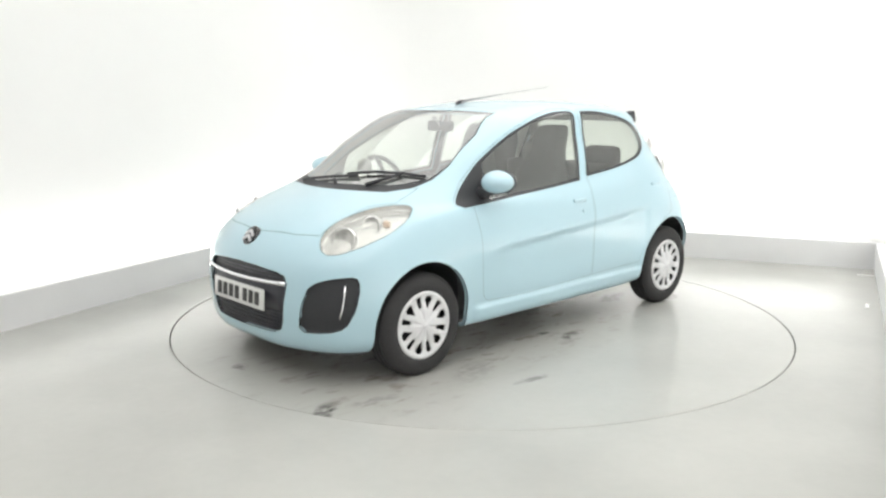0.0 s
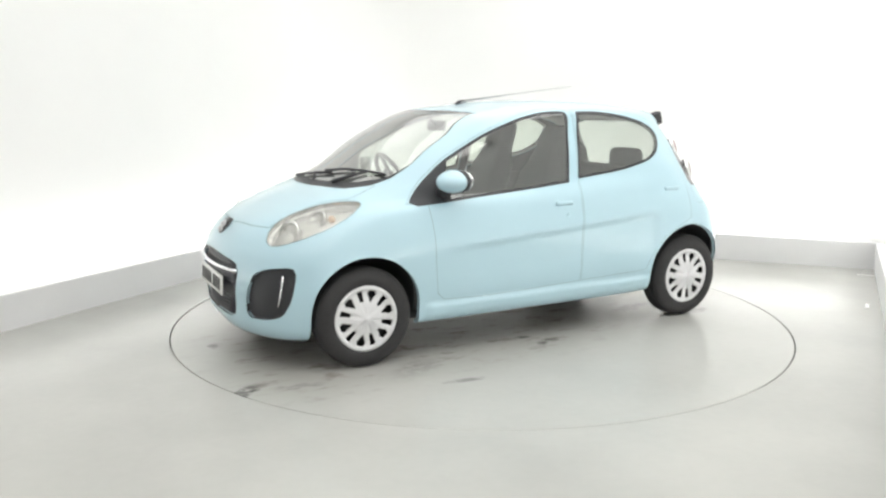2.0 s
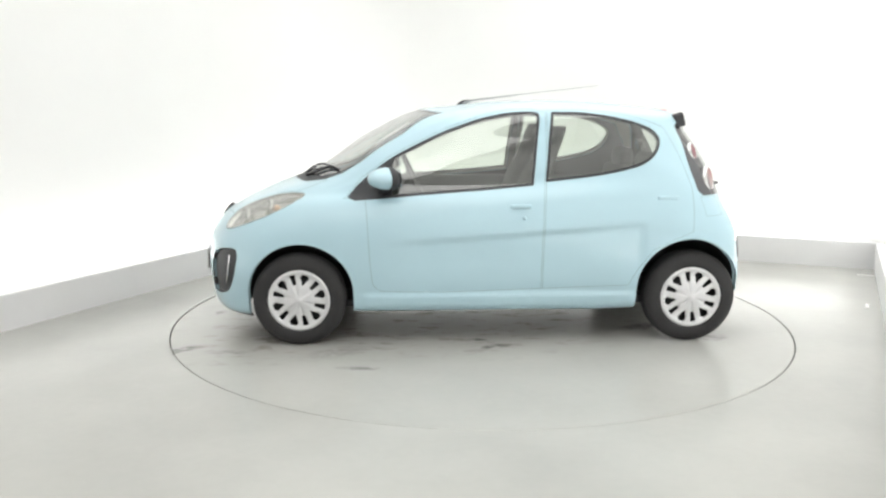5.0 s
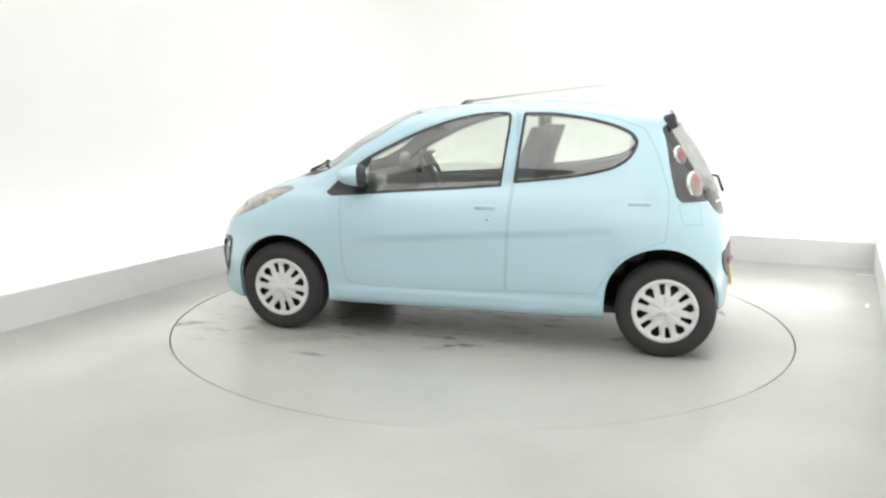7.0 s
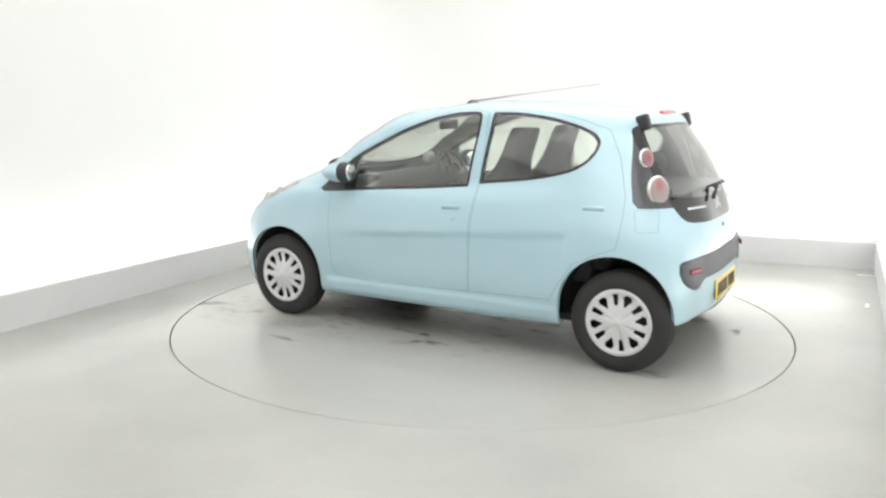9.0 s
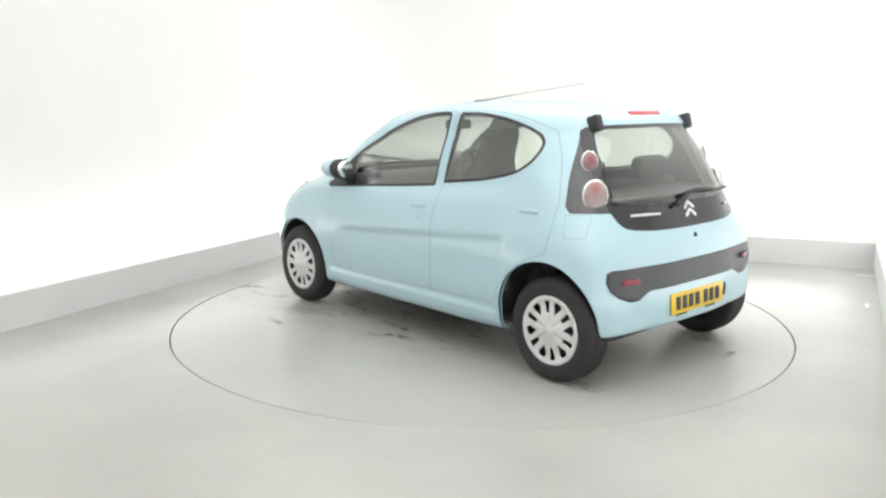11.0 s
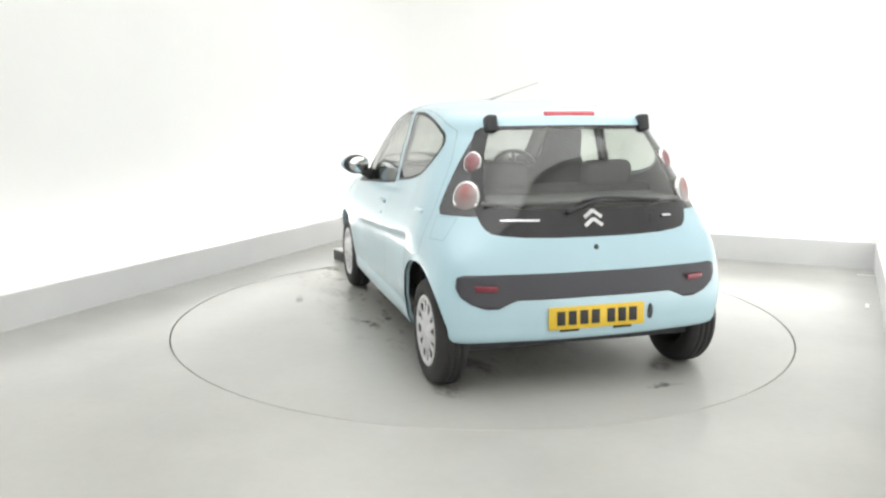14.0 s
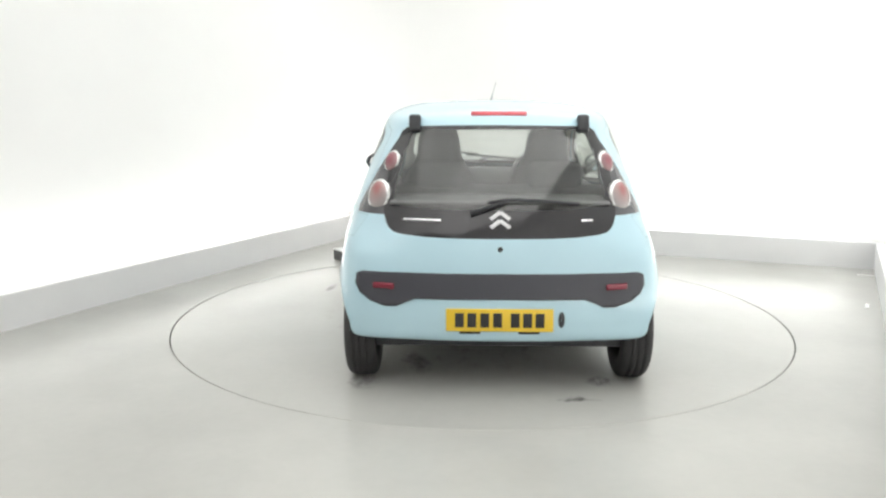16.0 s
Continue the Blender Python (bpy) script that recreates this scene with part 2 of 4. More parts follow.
def booth():
    bm = bmesh.new()                                    # floor with a round hole for the turntable
    outer = [bm.verts.new(spot(a, b, 0)) for a, b in ((-0.1, -0.1), (WIDTH + 0.1, -0.1), (WIDTH + 0.1, DEPTH + 0.1), (-0.1, DEPTH + 0.1))]
    n = 160
    hole = [bm.verts.new((DISC.x + (DISC_R + 0.007) * math.cos(2 * math.pi * i / n), DISC.y + (DISC_R + 0.007) * math.sin(2 * math.pi * i / n), 0)) for i in range(n)]
    edges = [bm.edges.new((l[i], l[(i + 1) % len(l)])) for l in (outer, hole) for i in range(len(l))]
    bmesh.ops.triangle_fill(bm, use_beauty=True, edges=edges)
    bmesh.ops.recalc_face_normals(bm, faces=bm.faces)
    if sum(f.normal.z for f in bm.faces) < 0:
        bmesh.ops.reverse_faces(bm, faces=bm.faces)
    deep = bmesh.ops.extrude_edge_only(bm, edges=edges[4:])
    bmesh.ops.translate(bm, vec=(0, 0, -0.12), verts=[v for v in deep["geom"] if isinstance(v, bmesh.types.BMVert)])
    floor = mesh_object("floor", bm, FLOOR, smooth=False)
    tagged(floor, "glossy pale grey painted floor with faint marks", "floor", kind="structure")
    bm = bmesh.new()
    prism(bm, [(DISC.x + 2.2 * math.cos(i * math.pi / 16), DISC.y + 2.2 * math.sin(i * math.pi / 16)) for i in range(32)], -0.16, -0.12)
    tagged(mesh_object("turntable_pit", bm, PIT, smooth=False), "dark pit under the turntable", "pit", kind="structure")
    t, p, q = 0.2, LEDGE, LEDGE                                    # wall thickness, plinth depth
    walls = {"wall_north": (-t - q, -t - q, WIDTH + t + q, -q), "wall_south": (-t - q, DEPTH, WIDTH + t + q, DEPTH + t),
             "wall_west": (-t - q, -q, -q, DEPTH), "wall_east": (WIDTH + q, -q, WIDTH + t + q, DEPTH)}
    for name, (a0, b0, a1, b1) in walls.items():
        bm = bmesh.new()
        prism(bm, [spot(a, b, 0) for a, b in ((a0, b0), (a1, b0), (a1, b1), (a0, b1))], -0.02, HEIGHT)
        front = name == "wall_south"
        tagged(mesh_object(name, bm, GREYWALL if front else WALL, smooth=False), "unseen grey wall closing the booth, tone set to dim reflections" if front else "plain white painted booth wall", "wall", kind="structure")
    cove = 0.7
    for name, a0, way in (("wall_corner_west", -q, 1), ("wall_corner_east", WIDTH + q, -1)):
        bend = [(a0 + way * cove * (1 - math.sin(i * math.pi / 32)), -q + cove * (1 - math.cos(i * math.pi / 32))) for i in range(17)]
        bm = bmesh.new()
        prism(bm, [spot(a, b, 0) for a, b in [(a0, -q)] + bend], 0.2, HEIGHT)
        ob = mesh_object(name, bm, WALL)
        ob.data.set_sharp_from_angle(angle=radians(40))
        tagged(ob, "white rounded corner of the booth wall", "wall", kind="structure")
    plinths = {"plinth_north": (-p, -p, WIDTH + p, 0), "plinth_west": (-p, 0, 0, DEPTH), "plinth_east": (WIDTH, 0, WIDTH + p, DEPTH)}
    for name, (a0, b0, a1, b1) in plinths.items():
        bm = bmesh.new()
        prism(bm, [spot(a, b, 0) for a, b in ((a0, b0), (a1, b0), (a1, b1), (a0, b1))], -0.01, 0.235)
        top = [e for e in bm.edges if all(v.co.z > 0.2 for v in e.verts)]
        bmesh.ops.bevel(bm, geom=top, offset=0.006, segments=2, affect="EDGES")
        tagged(mesh_object(name, bm, PLINTH, smooth=False), "pale grey plinth along the white wall", "plinth", kind="structure")
    bm = bmesh.new()
    prism(bm, [spot(a, b, 0) for a, b in ((-t - q, -t - q), (WIDTH + t + q, -t - q), (WIDTH + t + q, DEPTH + t), (-t - q, DEPTH + t))], HEIGHT, HEIGHT + 0.15)
    tagged(mesh_object("ceiling", bm, WALL, smooth=False), "white ceiling of the booth", "ceiling", kind="structure")


def turntable():
    n = 160
    bm = bmesh.new()
    prism(bm, [(DISC_R * math.cos(2 * math.pi * i / n), DISC_R * math.sin(2 * math.pi * i / n)) for i in range(n)], -0.1, 0.0)
    rim = [e for e in bm.edges if all(v.co.z > -0.01 for v in e.verts) and len(e.link_faces) == 2]
    bmesh.ops.bevel(bm, geom=rim, offset=0.003, segments=1, affect="EDGES")
    ob = mesh_object("turntable", bm, DISC_PAINT, smooth=False)
    ob.location = DISC
    bm = bmesh.new()
    for r0, r1, z0, z1 in ((DISC_R + 0.001, DISC_R + 0.004, -0.09, -0.03),):
        rows = [[bm.verts.new((r * math.cos(2 * math.pi * i / n), r * math.sin(2 * math.pi * i / n), z)) for i in range(n)] for r, z in ((r0, z0), (r0, z1), (r1, z1), (r1, z0))]
        for a, b in zip(rows, rows[1:] + rows[:1]):
            for i in range(n):
                bm.faces.new((a[i], a[(i + 1) % n], b[(i + 1) % n], b[i]))
    bmesh.ops.recalc_face_normals(bm, faces=bm.faces)
    part("edge_band", bm, PIT, ob, "dark band round the turntable's edge", False)
    return tagged(ob, "round pale grey turntable with dark scuffs, flush with the floor", "turntable")


def floor_tape(x, y, turn, long):
    bm = bmesh.new()
    box(bm, (long, 0.025, 0.003), (0, 0, 0.0045), 0.001)
    ob = mesh_object("floor_tape", bm, WALL)
    ob.matrix_world = pose(x, y, 0, 0, 0, turn)
    return tagged(ob, "short white strip on the floor, tape or its painted reflection", "tape", group="tape strips on the floor")


def weight_block():
    ob = new("weight_block")
    ob.matrix_world = pose(-1.192, 2.10, 0.0, 0, 0, 127.4)
    bm = bmesh.new()
    box(bm, (0.29, 0.24, 0.092), (0, 0, 0.046), 0.008)
    for v in bm.verts:
        v.co += Vector(noise.noise_vector(v.co * 9)) * 0.003
        v.co.z = max(v.co.z, 0.0)
    part("block_body", bm, CONCRETE, ob, "dark weathered sides")
    bm = bmesh.new()
    box(bm, (0.286, 0.236, 0.012), (0, 0, 0.097), 0.004)
    part("block_top", bm, PLINTH, ob, "pale top")
    return tagged(ob, "dark weathered block with a pale top on the floor", "block")


# ---- car body surface: rings of the left half, front centre to rear centre ----
def ring(text):
    return [tuple(float(v) for v in p.split(",")) for p in text.split()]


RINGS = [
    ring("1.68,0,.15 1.65,.34,.15 1.53,.56,.155 1.40,.66,.17 1.17,.69,.20 .85,.70,.20 .40,.70,.20 -.22,.70,.20 -.75,.70,.20 -1.17,.68,.22 -1.38,.60,.27 -1.47,.34,.28 -1.49,0,.28"),
    ring("1.79,0,.205 1.755,.36,.205 1.615,.617,.208 1.44,.72,.22 1.17,.745,.24 .85,.745,.22 .40,.745,.215 -.22,.745,.215 -.75,.745,.22 -1.17,.765,.26 -1.44,.71,.285 -1.53,.37,.29 -1.55,0,.29"),
    ring("1.832,0,.36 1.793,.37,.36 1.645,.64,.36 1.45,.755,.36 1.17,.775,.36 .85,.765,.32 .40,.765,.30 -.22,.765,.30 -.75,.775,.32 -1.17,.805,.36 -1.45,.75,.38 -1.547,.39,.38 -1.57,0,.38"),
    ring("1.845,0,.52 1.80,.375,.52 1.643,.645,.52 1.44,.765,.52 1.17,.79,.54 .85,.785,.50 .40,.785,.48 -.22,.79,.48 -.75,.80,.50 -1.17,.812,.54 -1.44,.752,.54 -1.54,.40,.54 -1.565,0,.54"),
    ring("1.82,0,.66 1.763,.37,.66 1.595,.635,.68 1.40,.745,.70 1.17,.775,.71 .85,.785,.70 .40,.79,.68 -.22,.795,.68 -.75,.795,.70 -1.17,.792,.73 -1.425,.715,.71 -1.525,.39,.69 -1.55,0,.69"),
    ring("1.695,0,.792 1.64,.34,.797 1.47,.585,.82 1.31,.68,.845 1.10,.725,.86 .85,.74,.86 .40,.75,.86 -.22,.75,.87 -.75,.75,.89 -1.15,.735,.90 -1.35,.66,.86 -1.49,.38,.83 -1.515,0,.82"),
    ring("1.46,0,.910 1.41,.29,.908 1.29,.485,.92 1.17,.585,.922 1.03,.645,.925 .82,.682,.928 .40,.69,.945 -.22,.69,.975 -.75,.695,1.005 -1.10,.692,1.02 -1.28,.615,.99 -1.43,.38,.965 -1.46,0,.96"),
    ring("1.185,0,1.010 1.145,.28,1.006 1.065,.463,1.002 .98,.573,.994 .87,.628,.99 .74,.652,1.0 .38,.665,1.03 -.22,.665,1.06 -.75,.665,1.09 -1.04,.655,1.11 -1.21,.58,1.11 -1.36,.36,1.10 -1.39,0,1.10"),
    ring(".81,0,1.248 .78,.275,1.238 .72,.447,1.226 .64,.54,1.210 .555,.574,1.204 .44,.592,1.203 .19,.61,1.225 -.24,.615,1.24 -.75,.61,1.26 -.97,.592,1.265 -1.12,.525,1.265 -1.25,.34,1.26 -1.28,0,1.26"),
    ring(".435,0,1.408 .405,.26,1.40 .36,.42,1.386 .285,.498,1.372 .21,.527,1.363 .13,.545,1.37 -.03,.555,1.385 -.30,.56,1.40 -.72,.55,1.395 -.93,.515,1.385 -1.07,.455,1.375 -1.16,.32,1.38 -1.18,0,1.385"),
    ring(".22,0,1.432 .20,.20,1.428 .16,.33,1.42 .12,.40,1.422 .07,.435,1.42 0,.46,1.425 -.12,.47,1.435 -.35,.47,1.436 -.70,.455,1.426 -.88,.42,1.414 -1.0,.36,1.406 -1.08,.24,1.405 -1.10,0,1.407"),
    ring(".03,0,1.452 .02,.10,1.451 0,.17,1.449 -.03,.21,1.449 -.07,.23,1.45 -.12,.24,1.452 -.20,.25,1.455 -.40,.25,1.457 -.65,.24,1.449 -.78,.21,1.440 -.87,.17,1.431 -.92,.10,1.426 -.94,0,1.426"),
    ring("-.15,0,1.459 -.16,0,1.459 -.17,0,1.459 -.18,0,1.460 -.20,0,1.461 -.23,0,1.461 -.28,0,1.462 -.42,0,1.462 -.58,0,1.457 -.66,0,1.452 -.72,0,1.447 -.76,0,1.444 -.78,0,1.442"),
]
FLIP = np.array((1.0, -1.0, 1.0))


def spline(points, knots, at):
    """Smooth curve through points along axis 0, with slopes from the neighbours."""
    step = np.diff(knots)
    rate = np.diff(points, axis=0) / step[:, None, None]
    slope = np.zeros_like(points)
    w = step[1:, None, None] / (step[1:] + step[:-1])[:, None, None]
    slope[1:-1] = rate[:-1] * w + rate[1:] * (1 - w)
    slope[0], slope[-1] = rate[0], rate[-1]
    k = np.clip(np.searchsorted(knots, at, side="right") - 1, 0, len(step) - 1)
    h = step[k][:, None, None]
    s = ((at - knots[k]) / step[k])[:, None, None]
    return ((1 + 2 * s) * (1 - s) ** 2 * points[k] + s * (1 - s) ** 2 * h * slope[k]
            + s * s * (3 - 2 * s) * points[k + 1] - s * s * (1 - s) * h * slope[k + 1])


def body_grid(nu, nv):
    net = np.array(RINGS)
    net = np.concatenate([net, net[-2:-1] * FLIP])                       # over the roof's middle
    net = np.concatenate([net[:, 1:2] * FLIP, net, net[:, -2:-1] * FLIP], axis=1)
    u = np.concatenate([[0], np.cumsum(np.linalg.norm(np.diff(net, axis=1), axis=2)[:8].mean(0))])
    v = np.concatenate([[0], np.cumsum(np.linalg.norm(np.diff(net, axis=0), axis=2).mean(1))])
    grid = spline(net, v, np.linspace(v[0], v[-2], nv))
    grid = spline(grid.transpose(1, 0, 2), u, np.linspace(u[1], u[-2], nu)).transpose(1, 0, 2)
    grid[:, 0, 1] = grid[:, -1, 1] = grid[-1, :, 1] = 0
    grid[..., 1] = np.maximum(grid[..., 1], 0)
    x, y, z = grid[..., 0], grid[..., 1], grid[..., 2]
    ease = lambda t: np.clip(t, 0, 1) ** 2 * (3 - 2 * np.clip(t, 0, 1))
    hollow = ease((0.684 - 0.068 * x - z) / 0.022) * ease((z - 0.36) / 0.25) * ease((x + 0.90) / 0.05) * ease((0.74 - x) / 0.3) * (y > 0.5)
    grid[..., 1] = y - 0.013 * hollow                                    # the doors are hollowed below their crease
    sill = ease((0.335 - z) / 0.03) * ease((z - 0.20) / 0.06) * ease((x + 0.86) / 0.06) * ease((0.84 - x) / 0.06) * (y > 0.5)
    grid[..., 1] += 0.014 * sill                                         # the sill stands out below the doors
    return grid


# ---- cutting regions out of the body surface ----
def chaikin(points, times=1):
    for _ in range(times):
        out = []
        for p, q in zip(points, points[1:] + points[:1]):
            out += [tuple(0.8 * a + 0.2 * b for a, b in zip(p, q)), tuple(0.2 * a + 0.8 * b for a, b in zip(p, q))]
        points = out
    return points


def inset(points, d):
    """Move a plane outline inward by d."""
    area = sum(p[0] * q[1] - q[0] * p[1] for p, q in zip(points, points[1:] + points[:1]))
    sign = 1 if area > 0 else -1
    out = []
    n = len(points)
    for i in range(n):
        a, b, c = (np.array(points[(i + k) % n]) for k in (-1, 0, 1))
        e, f = (b - a) / max(np.linalg.norm(b - a), 1e-9), (c - b) / max(np.linalg.norm(c - b), 1e-9)
        ne, nf = np.array((-e[1], e[0])), np.array((-f[1], f[0]))
        m = ne + nf
        m = m / max(np.linalg.norm(m), 1e-9)
        out.append(tuple(b + sign * d * m / max(m @ ne, 0.5)))
    return out


def inside(p, poly):
    x, y = p
    hit = False
    for (ax, ay), (bx, by) in zip(poly, poly[1:] + poly[:1]):
        if (ay > y) != (by > y) and x < (bx - ax) * (y - ay) / (by - ay) + ax:
            hit = not hit
    return hit


class Look:
    """A flat view of the body along a direction."""

    def __init__(self, way, keep):
        self.way = Vector(way).normalized()
        self.right = Vector((0, 0, 1)).cross(self.way).normalized() if abs(self.way.z) < 0.95 else Vector((0, 1, 0))
        self.up = self.way.cross(self.right)
        self.keep = keep

    def flat(self, p):
        p = Vector(p)
        return (p.dot(self.right), p.dot(self.up))


def cut(bm, view, poly):
    """Cut the faces of the body along an outline seen in the view."""
    for a, b in zip(poly, poly[1:] + poly[:1]):
        ex, ey = b[0] - a[0], b[1] - a[1]
        size = math.hypot(ex, ey)
        if size < 1e-5:
            continue
        nx, ny = -ey / size, ex / size
        near = []
        for f in bm.faces:
            if not view.keep(f.calc_center_median_weighted()):
                continue
            far = [view.flat(v.co) for v in f.verts]
            s = [(p[0] - a[0]) * nx + (p[1] - a[1]) * ny for p in far]
            if min(s) > 1e-6 or max(s) < -1e-6:
                continue
            t = [((p[0] - a[0]) * ex + (p[1] - a[1]) * ey) / size for p in far]
            if max(t) < -0.02 or min(t) > size + 0.02:
                continue
            near.append(f)
        if not near:
            continue
        geom = list({x for f in near for x in (f, *f.edges, *f.verts)})
        normal = view.right * nx + view.up * ny
        bmesh.ops.bisect_plane(bm, geom=geom, dist=1e-5, plane_co=view.right * a[0] + view.up * a[1], plane_no=normal)


def mark(bm, layer, view, poly, value, only=None):
    for f in bm.faces:
        c = f.calc_center_median()
        if view.keep(c) and (only is None or f[layer] in only) and inside(view.flat(c), poly):
            f[layer] = value


def faces_of(bm, layer, value):
    """A copy of the faces that carry the value."""
    out = bmesh.new()
    old, lie = bm.verts.layers.float_vector["lie"], out.verts.layers.float_vector.new("lie")
    seen = {}
    for f in bm.faces:
        if f[layer] == value:
            vs = []
            for v in f.verts:
                if v not in seen:
                    seen[v] = out.verts.new(v.co)
                    seen[v][lie] = v[old]
                vs.append(seen[v])
            out.faces.new(vs)
    return out


def mirrored(bm):
    """The other half, alone."""
    other = bm.copy()
    lie = other.verts.layers.float_vector["lie"]
    for v in other.verts:
        v.co.y = -v.co.y
        v[lie] = Vector(v[lie]) * Vector((1, -1, 1))
    bmesh.ops.reverse_faces(other, faces=other.faces)
    return other


def whole(bm):
    """Both halves in one mesh."""
    n = len(bm.verts)
    got = bmesh.ops.duplicate(bm, geom=bm.verts[:] + bm.edges[:] + bm.faces[:])["geom"]
    vs = [g for g in got if isinstance(g, bmesh.types.BMVert)]
    fs = [g for g in got if isinstance(g, bmesh.types.BMFace)]
    lie = bm.verts.layers.float_vector["lie"]
    for v in vs:
        v.co.y = -v.co.y
        v[lie] = Vector(v[lie]) * Vector((1, -1, 1))
    bmesh.ops.reverse_faces(bm, faces=fs)
    bmesh.ops.remove_doubles(bm, verts=[v for v in bm.verts if abs(v.co.y) < 1e-4], dist=2e-4)
    return bm


def thicken(ob, depth, inner=True):
    mod = ob.modifiers.new("thickness", "SOLIDIFY")
    mod.thickness, mod.offset = depth, -1
    if inner:
        mod.material_offset, mod.material_offset_rim = 1, 0
    return ob


def panel(name, bm, mats, parent, label="", depth=0.0):
    """A skin of the body with its true curvature, and with an inner face where it has depth."""
    lie = bm.verts.layers.float_vector["lie"]
    if depth:
        faces, pair = bm.faces[:], {}
        for v in bm.verts[:]:
            pair[v] = bm.verts.new(v.co - Vector(v[lie]) * depth)
            pair[v][lie] = -Vector(v[lie])
        for f in faces:
            bm.faces.new([pair[v] for v in reversed(f.verts)]).material_index = 1
        for e in [e for e in bm.edges if len(e.link_faces) == 1 and e.verts[0] in pair and e.verts[1] in pair]:
            a, b = e.verts
            try:
                bm.faces.new((a, b, pair[b], pair[a]))
            except ValueError:
                pass
    bm.verts.index_update()
    return mesh_object(name, bm, mats, parent, label, True, [tuple(v[lie]) for v in bm.verts])


def recess(bm, depth):
    """Sink a patch of surface, with a rim round it."""
    bm.normal_update()
    edge = [e for e in bm.edges if len(e.link_faces) == 1 and max(abs(v.co.y) for v in e.verts) > 1e-3]
    for v in bm.verts:
        v.normal_update()
    lie = bm.verts.layers.float_vector["lie"]
    move = {v: v[lie].copy() for v in bm.verts}
    got = bmesh.ops.extrude_edge_only(bm, edges=edge)["geom"]
    rim = {g for g in got if isinstance(g, bmesh.types.BMVert)}
    # the old edge sinks with its patch; the new rim stays at the surface
    for v in move:
        v.co -= move[v] * depth
    return bm


PAINTED, ARCH, WIN_F, WIN_R, FRAME_F, FRAME_R, SCREEN_R, COWL, HEADLAMP, FOG, GRILLE, BACKGLASS, GARNISH, TAILLAMP, STRIP, DOOR_F, DOOR_R, BONNET, GAP, BUMPER_F, BUMPER_R, TAILGATE, CHIN, FLAP = range(24)


ARCHES = ((1.182, 0.338), (-1.158, 0.350))             # middle of each wheel arch


def flat3(view, text):
    return [view.flat(p) for p in ring(text)]


def xz(text):
    return [tuple(float(v) for v in p.split(",")) for p in text.split()]


